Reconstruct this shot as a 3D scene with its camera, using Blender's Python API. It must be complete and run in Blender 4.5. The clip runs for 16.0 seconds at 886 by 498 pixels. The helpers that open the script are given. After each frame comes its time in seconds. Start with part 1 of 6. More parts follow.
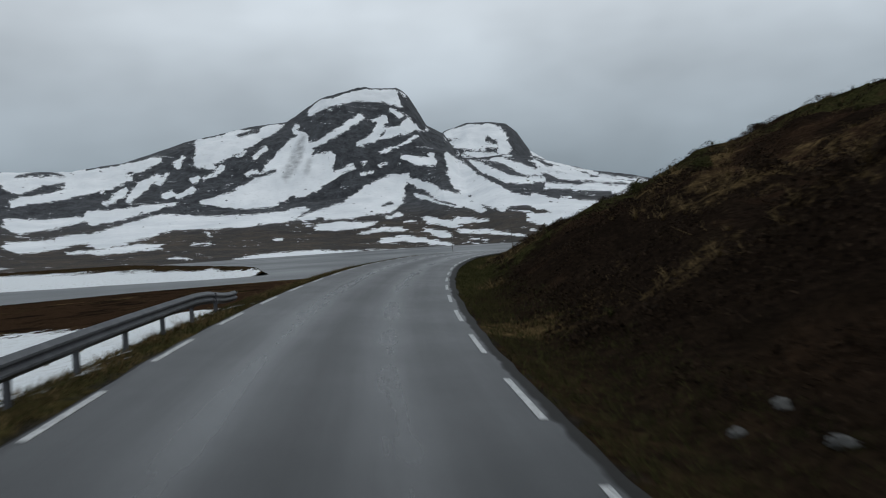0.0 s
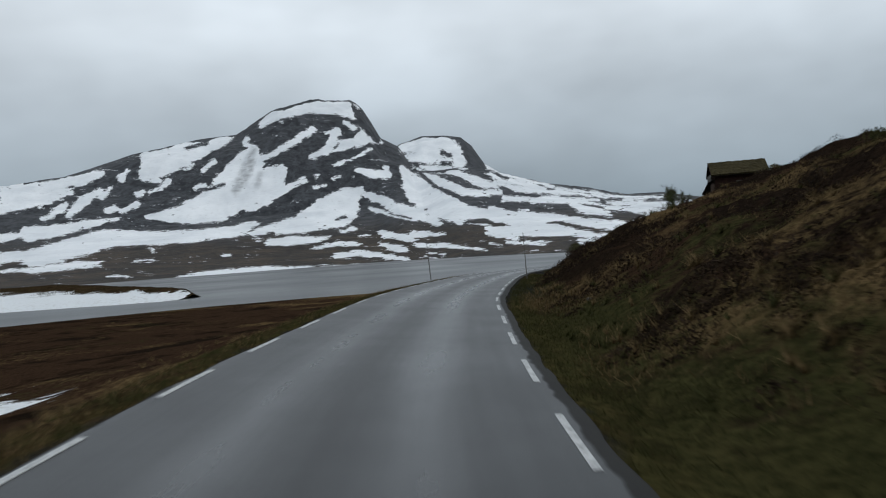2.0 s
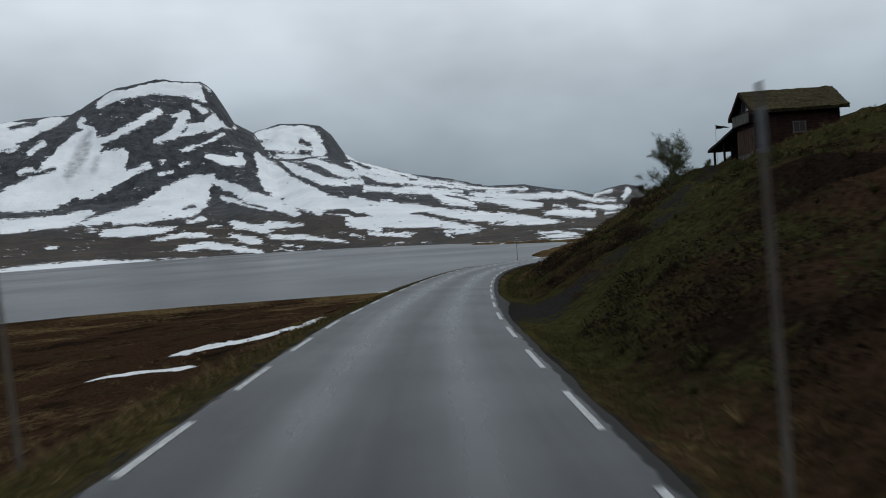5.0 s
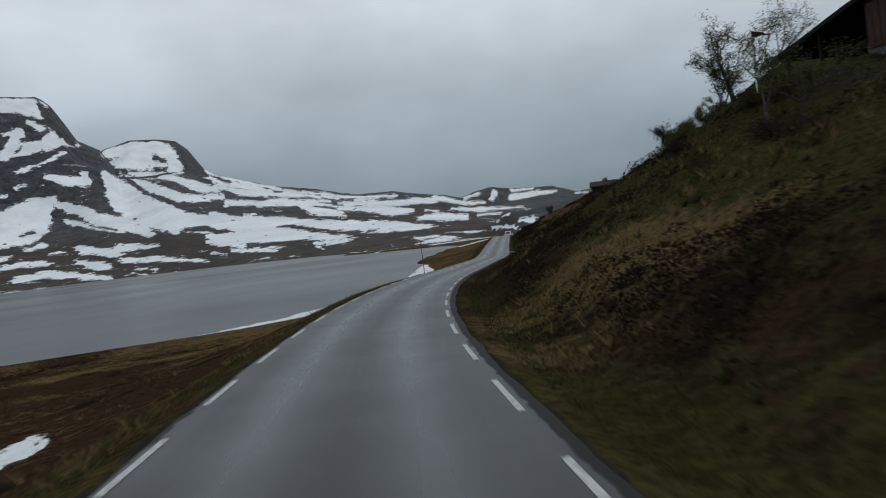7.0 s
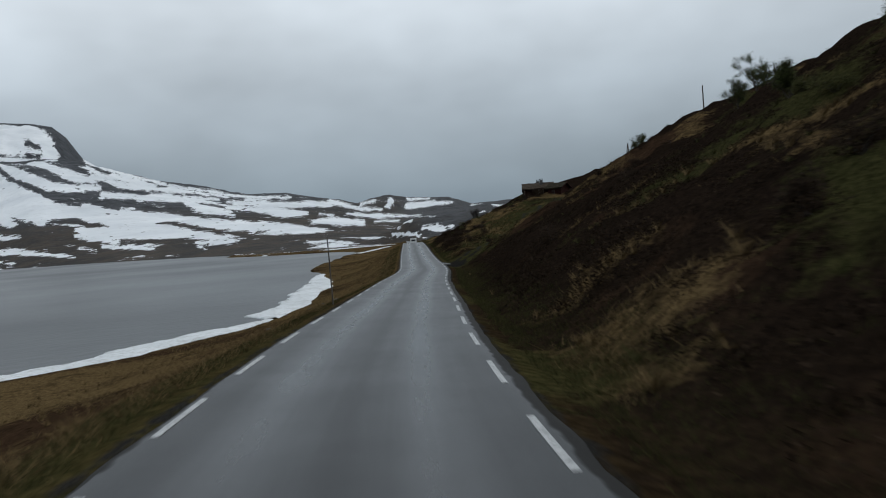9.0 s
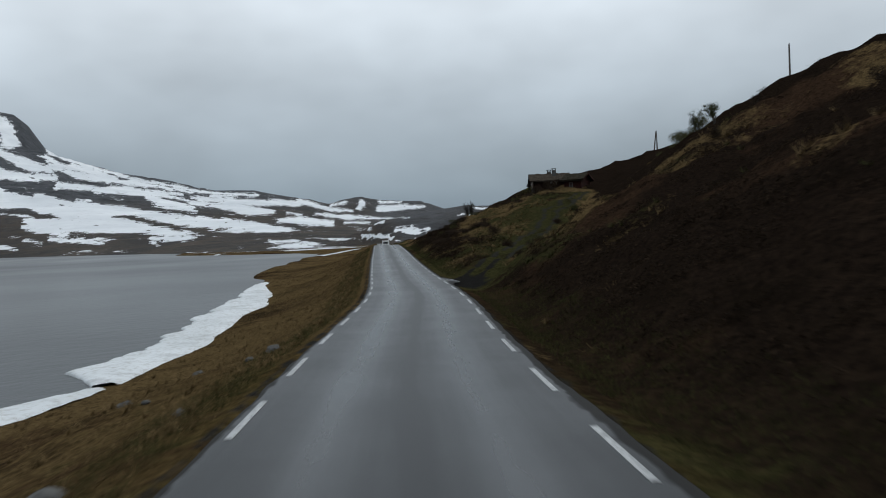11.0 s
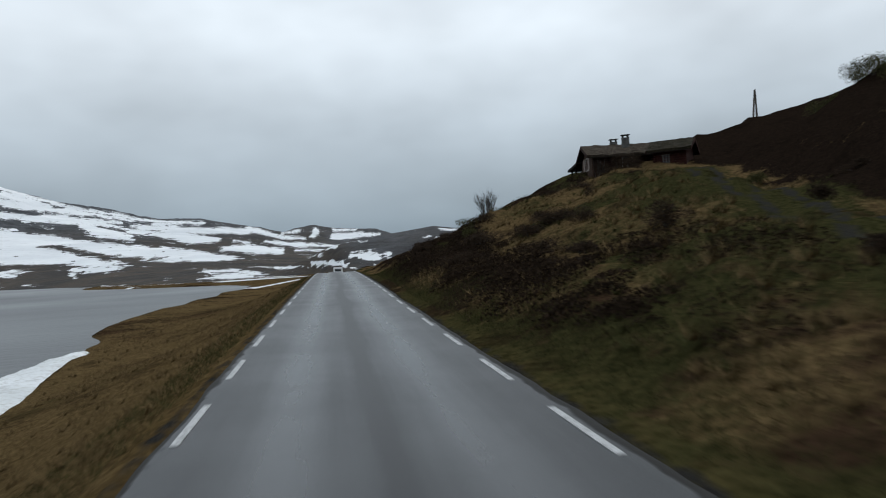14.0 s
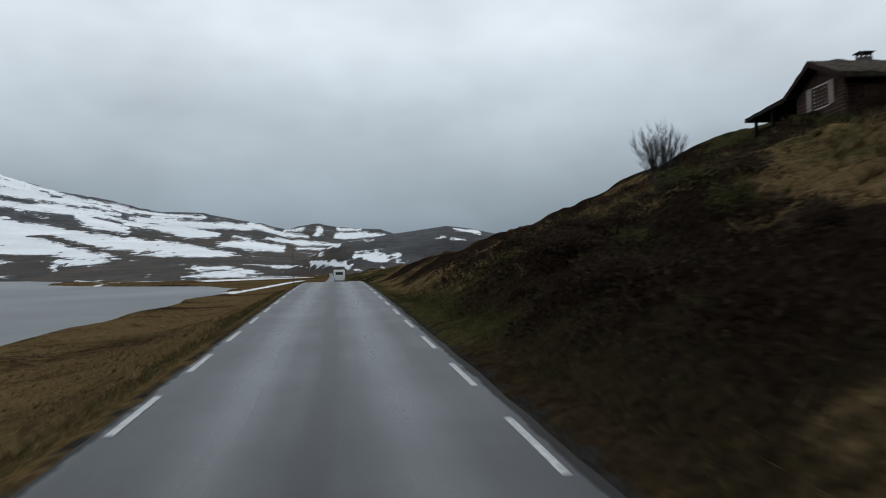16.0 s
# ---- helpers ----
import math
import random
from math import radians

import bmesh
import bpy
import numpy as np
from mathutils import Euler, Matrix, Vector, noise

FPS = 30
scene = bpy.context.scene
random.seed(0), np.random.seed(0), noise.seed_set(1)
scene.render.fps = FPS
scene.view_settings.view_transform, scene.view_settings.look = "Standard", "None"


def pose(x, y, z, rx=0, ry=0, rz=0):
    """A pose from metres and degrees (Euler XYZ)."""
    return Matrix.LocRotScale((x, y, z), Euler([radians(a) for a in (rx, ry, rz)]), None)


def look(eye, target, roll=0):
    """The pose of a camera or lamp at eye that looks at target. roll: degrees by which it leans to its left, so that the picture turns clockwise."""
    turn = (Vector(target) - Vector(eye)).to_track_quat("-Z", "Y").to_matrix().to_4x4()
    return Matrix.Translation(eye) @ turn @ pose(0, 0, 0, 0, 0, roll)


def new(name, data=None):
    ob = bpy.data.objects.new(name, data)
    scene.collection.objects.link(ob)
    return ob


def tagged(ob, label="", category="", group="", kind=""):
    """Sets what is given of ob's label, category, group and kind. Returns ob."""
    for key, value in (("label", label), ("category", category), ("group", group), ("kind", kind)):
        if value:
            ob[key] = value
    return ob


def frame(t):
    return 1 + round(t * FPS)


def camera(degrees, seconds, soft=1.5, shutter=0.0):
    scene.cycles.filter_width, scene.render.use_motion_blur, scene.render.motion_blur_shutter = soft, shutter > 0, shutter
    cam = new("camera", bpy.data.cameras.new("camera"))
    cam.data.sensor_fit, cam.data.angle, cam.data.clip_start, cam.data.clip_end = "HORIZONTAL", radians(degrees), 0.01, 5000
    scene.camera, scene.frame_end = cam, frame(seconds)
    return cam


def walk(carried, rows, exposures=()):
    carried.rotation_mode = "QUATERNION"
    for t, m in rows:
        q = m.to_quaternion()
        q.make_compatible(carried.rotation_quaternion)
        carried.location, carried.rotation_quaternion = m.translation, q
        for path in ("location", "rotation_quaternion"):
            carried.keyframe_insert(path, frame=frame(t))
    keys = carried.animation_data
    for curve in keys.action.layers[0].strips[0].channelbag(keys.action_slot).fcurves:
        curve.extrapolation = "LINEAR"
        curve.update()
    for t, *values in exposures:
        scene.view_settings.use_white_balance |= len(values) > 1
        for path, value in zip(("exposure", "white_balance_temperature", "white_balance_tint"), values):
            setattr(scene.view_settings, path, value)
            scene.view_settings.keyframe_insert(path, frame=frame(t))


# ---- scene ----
SECONDS = 16.0
cam = camera(60.0, SECONDS, soft=1.0, shutter=0.3)
# seconds, x, y, z, pitch, lean, yaw
PATH = [
    (0, 0.15, 0.06, 2.36, -0.76, -3.60, 0.05),
    (0.5, -0.44, 7.55, 2.46, -0.45, -5.11, -0.56),
    (1, -0.94, 15.89, 2.64, -1.61, -4.34, -2.81),
    (1.5, -1.23, 23.31, 2.72, 1.08, -3.42, 0.36),
    (2, -1.16, 31.64, 2.80, 0.07, -3.99, -3.38),
    (2.5, -0.95, 38.95, 2.89, -0.10, -6.96, -4.79),
    (3, -0.56, 47.36, 2.90, -1.44, -6.91, -7.46),
    (5.5, 5.98, 89.38, 2.58, -1.12, -4.62, -15.41),
    (6, 7.96, 97.80, 2.39, -0.56, -5.72, -17.88),
    (6.5, 10.03, 105.26, 2.17, -0.44, -3.66, -18.74),
    (7, 12.47, 113.41, 2.02, -1.52, -7.24, -23.28),
    (7.5, 14.73, 120.67, 1.85, 0.10, -4.54, -23.86),
    (8, 17.70, 128.89, 1.63, -2.93, -4.93, -26.07),
    (8.5, 20.44, 136.12, 1.43, -0.85, -3.28, -27.30),
    (9, 23.98, 144.08, 1.31, -1.71, -4.46, -31.28),
    (9.5, 27.30, 151.29, 1.10, -0.77, -5.31, -31.10),
    (10, 31.36, 159.19, 0.90, -1.23, -3.13, -32.89),
    (12.5, 54.06, 197.78, -0.31, -1.68, -2.80, -34.32),
    (13, 58.36, 205.50, -0.53, -0.98, -4.15, -36.46),
    (13.5, 62.67, 213.30, -0.71, -1.30, -2.73, -37.20),
    (14, 66.93, 220.94, -0.72, 0.43, -3.28, -36.96),
    (14.5, 71.24, 228.56, -0.69, 0.01, -0.97, -35.90),
    (15, 75.54, 236.05, -0.63, -0.08, -1.80, -37.67),
    (15.5, 79.75, 243.51, -0.52, 0.99, 0.51, -37.67),
    (16, 84.07, 250.98, -0.44, 0.66, -1.45, -36.70),
]


def aimed(x, y, z, pitch, lean, yaw):
    """A camera pose: yaw to the left of +y, pitch up, lean as look() takes its roll."""
    a, b = radians(yaw), radians(pitch)
    ahead = Vector((-math.sin(a) * math.cos(b), math.cos(a) * math.cos(b), math.sin(b)))
    return look((x, y, z), Vector((x, y, z)) + ahead, lean)


walk(cam, [(t, aimed(*row)) for t, *row in PATH], [(0, -0.27), (0.5, -0.16), (1, -0.05), (1.5, -0.12), (2, -0.08), (3, -0.03), (5.5, -0.23), (7.5, -0.27), (8, -0.14), (9, -0.14), (10.2, -0.1), (12.5, 0.08), (14, 0.12), (15, 0.10), (16, 0.0)])

# ---- sky and light: a closed overcast sky with a brighter cloud sheet overhead ----
SUN_TURN, SUN_HEIGHT = radians(110), radians(40)
world = bpy.data.worlds.new("overcast")
scene.world = world
world.use_nodes = True
wn, wl = world.node_tree.nodes, world.node_tree.links
wn.clear()
w_out = wn.new("ShaderNodeOutputWorld")
w_back = wn.new("ShaderNodeBackground")
w_sky = wn.new("ShaderNodeTexSky")
w_sky.sky_type = "NISHITA"
w_sky.sun_disc = False
w_sky.sun_elevation, w_sky.sun_rotation = SUN_HEIGHT, SUN_TURN
w_sky.air_density, w_sky.dust_density = 1.0, 3.0
w_coord = wn.new("ShaderNodeTexCoord")
w_map = wn.new("ShaderNodeMapping")
w_map.inputs["Scale"].default_value = (1.0, 1.0, 2.0)
w_noise = wn.new("ShaderNodeTexNoise")
w_noise.inputs["Scale"].default_value = 3.4
w_noise.inputs["Detail"].default_value = 3.5
w_noise.inputs["Roughness"].default_value = 0.5
w_split = wn.new("ShaderNodeSeparateXYZ")
w_ramp = wn.new("ShaderNodeValToRGB")       # cloud sheet by height over the horizon
er = w_ramp.color_ramp
er.elements[0].position, er.elements[0].color = 0.0, (2.45, 3.1, 3.7, 1)
er.elements[1].position, er.elements[1].color = 1.0, (7.0, 7.7, 8.3, 1)
for p_, c_ in ((0.04, (2.75, 3.45, 4.05, 1)), (0.10, (3.9, 4.65, 5.3, 1)), (0.17, (5.7, 6.55, 7.3, 1)), (0.28, (8.1, 8.95, 9.7, 1)), (0.5, (8.4, 9.2, 9.9, 1))):
    el = er.elements.new(p_)
    el.color = c_
w_vary = wn.new("ShaderNodeMapRange")
w_vary.inputs["From Min"].default_value, w_vary.inputs["From Max"].default_value = 0.3, 0.7
w_vary.inputs["To Min"].default_value, w_vary.inputs["To Max"].default_value = 0.82, 1.17
w_scale = wn.new("ShaderNodeVectorMath")
w_scale.operation = "SCALE"
w_mix = wn.new("ShaderNodeMix")
w_mix.data_type = "RGBA"
w_mix.inputs[0].default_value = 0.94
wl.new(w_coord.outputs["Generated"], w_map.inputs["Vector"])
wl.new(w_map.outputs["Vector"], w_noise.inputs["Vector"])
wl.new(w_coord.outputs["Generated"], w_split.inputs["Vector"])
wl.new(w_split.outputs["Z"], w_ramp.inputs["Fac"])
wl.new(w_noise.outputs["Fac"], w_vary.inputs["Value"])
wl.new(w_ramp.outputs["Color"], w_scale.inputs[0])
wl.new(w_vary.outputs["Result"], w_scale.inputs["Scale"])
wl.new(w_sky.outputs["Color"], w_mix.inputs[6])
wl.new(w_scale.outputs["Vector"], w_mix.inputs[7])
wl.new(w_mix.outputs[2], w_back.inputs["Color"])
w_back.inputs["Strength"].default_value = 0.088
wl.new(w_back.outputs["Background"], w_out.inputs["Surface"])

sun = new("sun", bpy.data.lights.new("sun", "SUN"))
sun.data.energy, sun.data.angle, sun.data.color = 0.5, radians(40), (1.0, 0.98, 0.95)
sun.matrix_world = look((0, 0, 400), Vector((0, 0, 400)) - Vector((math.sin(SUN_TURN) * math.cos(SUN_HEIGHT), math.cos(SUN_TURN) * math.cos(SUN_HEIGHT), math.sin(SUN_HEIGHT))))


# ---- numbers: smooth noise on arrays ----
def hash2(ix, iy, seed):
    h = (ix.astype(np.int64) * 374761393 + iy.astype(np.int64) * 668265263 + seed * 1442695041) & 0xFFFFFFFF
    h = ((h ^ (h >> 13)) * 1274126177) & 0xFFFFFFFF
    return ((h ^ (h >> 16)) & 0xFFFF) / 65535.0


def value_noise(x, y, seed=0):
    x, y = np.asarray(x, float), np.asarray(y, float)
    ix, iy = np.floor(x), np.floor(y)
    fx, fy = x - ix, y - iy
    fx, fy = fx * fx * fx * (fx * (fx * 6 - 15) + 10), fy * fy * fy * (fy * (fy * 6 - 15) + 10)
    a, b = hash2(ix, iy, seed), hash2(ix + 1, iy, seed)
    c, d = hash2(ix, iy + 1, seed), hash2(ix + 1, iy + 1, seed)
    return (a + (b - a) * fx) * (1 - fy) + (c + (d - c) * fx) * fy - 0.5


def fbm(x, y, octaves=4, seed=0, gain=0.5):
    """Noise of about -1 to 1, summed over octaves."""
    total, amp, norm = 0.0, 1.0, 0.0
    for o in range(octaves):
        total = total + amp * value_noise(x * 2**o + 17.3 * o, y * 2**o - 9.1 * o, seed + o)
        norm, amp = norm + amp, amp * gain
    return 2.0 * total / norm


def smooth(a, b, x):
    t = np.clip((np.asarray(x, float) - a) / (b - a), 0, 1)
    return t * t * (3 - 2 * t)


def table(x, pairs):
    xs, ys = zip(*pairs)
    return np.interp(x, xs, ys)


# ---- the road's line ----
LINE = [(4.5, -50, -0.6), (-1.58, 9.6, 0.59), (-2.22, 20.27, 0.78), (-2.3, 31.16, 0.9), (-1.86, 41.78, 0.99), (-0.91, 52.43, 0.98),
        (0.29, 62.84, 0.93), (3.75, 81.5, 0.68), (7.94, 100.02, 0.35), (10.91, 110.41, 0.11), (14.12, 120.59, -0.14), (17.69, 130.72, -0.36),
        (21.72, 140.51, -0.57), (26.44, 150.3, -0.81), (31.5, 159.61, -1.09), (36.9, 168.83, -1.42), (47.6, 187, -2.05), (58.82, 205.21, -2.51),
        (69.16, 224.16, -2.6), (79.51, 243.21, -2.41), (89.94, 262.18, -2.18)]
LINE_ON = [(105, 289.7, -2.02), (115, 308, -2.2), (129, 333.6, -3.3), (148, 368, -4.8), (172, 412, -5.4), (200, 462, -5.1), (240, 540, -4.6), (262, 600, -4.2)]


def curve_through(points, n=40):
    p = np.array(points, float)
    q = np.vstack([2 * p[0] - p[1], p, 2 * p[-1] - p[-2]])
    out = []
    t = np.linspace(0, 1, n, endpoint=False)[:, None]
    for i in range(len(p) - 1):
        p0, p1, p2, p3 = q[i:i + 4]
        a, d, b = (np.linalg.norm(v) for v in (p1 - p0, p2 - p1, p3 - p2))
        m1, m2 = (p2 - p0) / (a + d) * d, (p3 - p1) / (d + b) * d
        out.append((2 * t**3 - 3 * t**2 + 1) * p1 + (t**3 - 2 * t**2 + t) * m1 + (3 * t**2 - 2 * t**3) * p2 + (t**3 - t**2) * m2)
    return np.vstack(out + [p[-1:]])


RC = curve_through(LINE + LINE_ON)
RS = np.r_[0, np.cumsum(np.hypot(np.diff(RC[:, 0]), np.diff(RC[:, 1])))]
RS -= RS[40]                                   # zero at the second point of the line
RT = np.gradient(RC[:, :2], axis=0)
RT /= np.linalg.norm(RT, axis=1)[:, None]


def road_bank(s):
    return table(s, [(0, -0.068), (58, -0.066), (91, -0.043), (120, -0.036), (240, -0.022), (290, -0.012), (330, 0)])


def road_half(s):
    return table(s, [(0, 2.52), (60, 2.47), (92, 2.3), (125, 2.09), (160, 2.12), (300, 2.1)])


def on_road(s, v):
    """World x, y and the road plane's height at s along the line and v to its right."""
    s, v = np.asarray(s, float), np.asarray(v, float)
    x, y, z, tx, ty = (np.interp(s, RS, c) for c in (RC[:, 0], RC[:, 1], RC[:, 2], RT[:, 0], RT[:, 1]))
    k = np.hypot(tx, ty)
    return x + v * ty / k, y - v * tx / k, z + road_bank(s) * np.clip(v, -3.2, 3.2)


SHORE = [(-60, -150), (60, -138), (100, -118), (130, -98), (150, -78), (160, -63), (172, -42), (183, -25.6), (190, -19.4), (203, -15.2), (222, -12.0), (240, -13.2), (256, -13.8),
         (280, -17.3), (310, -21.8), (330, -22.2), (350, -21.4), (390, -19.5), (430, -19), (455, -30), (480, -60), (520, -90), (660, -110)]
LAKE_Z = -6.0


def shore_at(s):
    return table(s, SHORE) + 1.3 * fbm(s / 13, s * 0 + 2.0, 2, 5)


# single swells and dips of the hillside: along, across, height, half length and half width
SWELLS = [(29, 12, -0.45, 10, 5), (50, 22, -0.5, 12, 6), (257, 9.5, -0.85, 10, 4.5), (270, 13.5, -0.5, 6, 3.5), (74, 17, -0.4, 10, 4), (98, 13, -0.4, 9, 5), (143, 13, -0.25, 9, 5), (142, 17.5, 1.5, 8, 3.6), (165, 26, 1.3, 11, 5.5), (170, 24, 0.8, 7, 5), (185, 30, 1.9, 9, 6), (226, 47, 0.8, 12, 10), (290, 56, -1.3, 10, 12), (264, 44, 0.4, 9, 9), (298, 36, -0.8, 10, 8), (313, 14, -0.45, 9, 6), (310, 54, -0.5, 14, 14)]


def ground_height(s, v):
    """The lie of the land by the road: a bank down to the lake on one side, a moor hillside on the other."""
    s, v = np.asarray(s, float), np.asarray(v, float)
    x, y, z = on_road(s, v)
    edge = road_half(s) + 0.32
    right = np.maximum(v - edge, 0)
    left = np.maximum(-v - edge, 0)
    # hillside
    rise = table(right, [(0, 0), (0.5, -0.12), (1.2, -0.2), (2.2, 0.15), (5, 1.75), (10, 3.9), (16, 6.1), (24, 8.6), (36, 11.3), (55, 14.8), (95, 20), (170, 26)])
    lift = table(s, [(-60, 0.95), (36, 0.98), (47, 0.92), (80, 0.92), (100, 0.94), (125, 1.0), (138, 1.04), (150, 1.08), (177, 1.18), (210, 1.17), (257, 1.18), (270, 1.0), (285, 0.85), (296, 0.92), (310, 1.0), (335, 0.7), (380, 0.38), (450, 0.3), (660, 0.25)])
    steep = table(s, [(120, 0), (150, 0.05), (190, 0.08), (230, 0.07), (262, 0.09), (285, 0.05), (310, 0.10), (345, 0.02)])
    rise = rise * np.where(rise > 0, lift, 1) + steep * np.maximum(right - 20, 0)
    hump = smooth(2, 9, right)
    # a hollow with the upper track in it, and the hill again behind
    way = table(s, [(217, 2.4), (221, 4.2), (230, 7.7), (246, 15), (256, 19), (270, 25), (285, 30), (300, 36)])
    level = table(s, [(217, -0.15), (221, 0.05), (230, 0.9), (246, 2.1), (256, 3.6), (266, 4.6), (280, 6.1), (290, 7.0), (300, 7.6)])
    beside = np.clip((v - edge) / np.maximum(way - edge, 0.5), 0, 1)
    hollow = level * beside**0.8 + 0.9 * smooth(8, 18, way) * np.sin(math.pi * beside) - 0.15 * np.exp(-((right - 0.9) / 0.7) ** 2)
    hollow = hollow + table(np.maximum(v - way, 0), [(0, 0), (2.2, 0.25), (4, 1.3), (8, 3.9), (15, 8.3), (25, 13.7), (45, 19.6), (80, 28), (170, 34)])
    blend = smooth(214, 225, s) * (1 - smooth(284, 298, s))
    rise = rise + (hollow - rise) * blend
    # the shelf on which the upper cabins stand
    rise = rise + 1.25 * np.exp(-(((s - 294) / 16) ** 2) - ((v - 28) / 9) ** 2)
    hump = hump * (1 - blend * np.exp(-(((v - way) / 3.0) ** 2)))
    rise = rise + hump * (0.9 * fbm(x / 23, y / 23, 3, 3) + 0.8 * fbm(x / 6.1, y / 6.1, 3, 11)) + smooth(1.2, 4, right) * (0.42 * fbm(x / 2.1, y / 2.1, 3, 21) + 0.55 * (0.32 - np.abs(fbm(x / 3.4, y / 3.4, 2, 29))))
    for s0, v0, up, ws, wv in SWELLS:
        rise = rise + up * np.exp(-(((s - s0) / ws) ** 2) - ((v - v0) / wv) ** 2)
    # lake side
    shore = shore_at(s)
    reach = np.maximum(-shore - edge, 3)
    part = left / reach
    drop0 = LAKE_Z - z
    bank = table(left, [(0, 0), (1.0, -0.1), (3, -0.7), (8, -1.9), (14, -2.9), (25, -3.7), (60, -4.6), (130, -5.6)])
    deep = table(left, [(0, 0), (1.0, -0.22), (3, -1.15), (5, -1.95), (7, -2.6), (9, -2.95), (14, -3.25), (25, -3.8), (60, -4.6), (130, -5.6)])
    bank = bank + (deep - bank) * smooth(80, 105, s) * (1 - smooth(122, 150, s))
    fall = np.where(part < 1, bank * (1 - part) + drop0 * part, drop0 - (part - 1) * reach * 0.16)
    # a peaty lip over the water
    lip = table(s, [(-60, 0.6), (150, 0.6), (167, 0.75), (184, 0.3), (195, 0.08), (284, 0.08), (312, 0.45), (345, 0.6), (430, 0.6)])
    fall = fall + lip * smooth(0.5, 0.97, part) * (1 - smooth(1.0, 1.0 + 1.0 / reach, part))
    fall = np.where(part > 1, np.maximum(drop0 - 3.0, fall), fall)
    rough = smooth(0.8, 5, left) * smooth(0, 0.5, 1.05 - part)
    fall = fall + rough * (0.5 * fbm(x / 14, y / 14, 3, 31) + 0.22 * fbm(x / 3.1, y / 3.1, 3, 41))
    fall = np.where(part < 0.985, np.maximum(fall, np.minimum(drop0 + table(s, [(180, 0.3), (196, 0.08), (290, 0.08), (330, 0.35)]), -0.1 * smooth(0, 2, left))), fall)
    up = np.where(v > 0, rise, fall)
    on = (np.abs(v) < edge)
    return np.where(on, z - 0.10, z - 0.07 + up)


def land(s, v):
    x, y, _ = on_road(s, v)
    return float(x), float(y), float(ground_height(s, v))


# ---- mesh helpers ----
def grid_mesh(name, x, y, z, material):
    """A sheet from three arrays of equal shape."""
    rows, cols = x.shape
    me = bpy.data.meshes.new(name)
    co = np.stack([x, y, z], -1).reshape(-1, 3)
    n = np.arange(rows * cols).reshape(rows, cols)
    quads = np.stack([n[:-1, :-1], n[:-1, 1:], n[1:, 1:], n[1:, :-1]], -1).reshape(-1, 4)
    me.vertices.add(len(co))
    me.vertices.foreach_set("co", co.ravel().astype(np.float32))
    me.loops.add(quads.size)
    me.loops.foreach_set("vertex_index", quads.ravel().astype(np.int32))
    me.polygons.add(len(quads))
    me.polygons.foreach_set("loop_start", np.arange(0, quads.size, 4, dtype=np.int32))
    me.polygons.foreach_set("use_smooth", np.ones(len(quads), bool))
    me.materials.append(material)
    me.update(calc_edges=True)
    me.validate()
    return me


def give(me, name, values):
    me.attributes.new(name, "FLOAT", "POINT").data.foreach_set("value", np.asarray(values, np.float32).ravel())


def part(name, bm, material, parent, label=""):
    me = bpy.data.meshes.new(name)
    bm.to_mesh(me)
    bm.free()
    me.materials.append(material)
    ob = new(name, me)
    ob.parent = parent
    return tagged(ob, label)


def box(bm, cx, cy, cz, sx, sy, sz, turn=None, bevel=0.0):
    """A box added to bm, with its edges rounded off by bevel."""
    made = bmesh.ops.create_cube(bm, size=1.0)["verts"]
    m = Matrix.Translation((cx, cy, cz)) @ (turn or Matrix()) @ Matrix.Diagonal((sx, sy, sz, 1))
    bmesh.ops.transform(bm, matrix=m, verts=made)
    if bevel:
        edges = list({e for v in made for e in v.link_edges})
        bmesh.ops.bevel(bm, geom=edges, offset=bevel, segments=1, affect="EDGES")
    return bm


def tube(bm, points, radii, sides=7):
    """A round bar through points."""
    rings = []
    pts = [Vector(p) for p in points]
    for i, p in enumerate(pts):
        d = (pts[min(i + 1, len(pts) - 1)] - pts[max(i - 1, 0)]).normalized()
        a = d.orthogonal().normalized()
        b = d.cross(a)
        rings.append([bm.verts.new(p + radii[i] * (math.cos(t) * a + math.sin(t) * b)) for t in (2 * math.pi * k / sides for k in range(sides))])
    for r0, r1 in zip(rings, rings[1:]):
        off = min(range(sides), key=lambda o: sum((r0[k].co - r1[(k + o) % sides].co).length for k in range(sides)))
        for k in range(sides):
            bm.faces.new((r0[k], r0[(k + 1) % sides], r1[(k + 1 + off) % sides], r1[(k + off) % sides]))
    for r in (rings[0][::-1], rings[-1]):
        bm.faces.new(r)
    return bm


def slab(bm, corners, thick, down=None):
    """A sheet of even thickness through four corners."""
    c = [Vector(p) for p in corners]
    n = down or -(c[1] - c[0]).cross(c[3] - c[0]).normalized()
    a, b = [bm.verts.new(p) for p in c], [bm.verts.new(p + n * thick) for p in c]
    bm.faces.new(a)
    bm.faces.new(b[::-1])
    for k in range(4):
        bm.faces.new((a[k], b[k], b[(k + 1) % 4], a[(k + 1) % 4]))
    bmesh.ops.recalc_face_normals(bm, faces=bm.faces)
    return bm


def empty(name, m, label, category, group=""):
    ob = new(name)
    ob.empty_display_size = 0.2
    ob.matrix_world = m
    return tagged(ob, label, category, group)


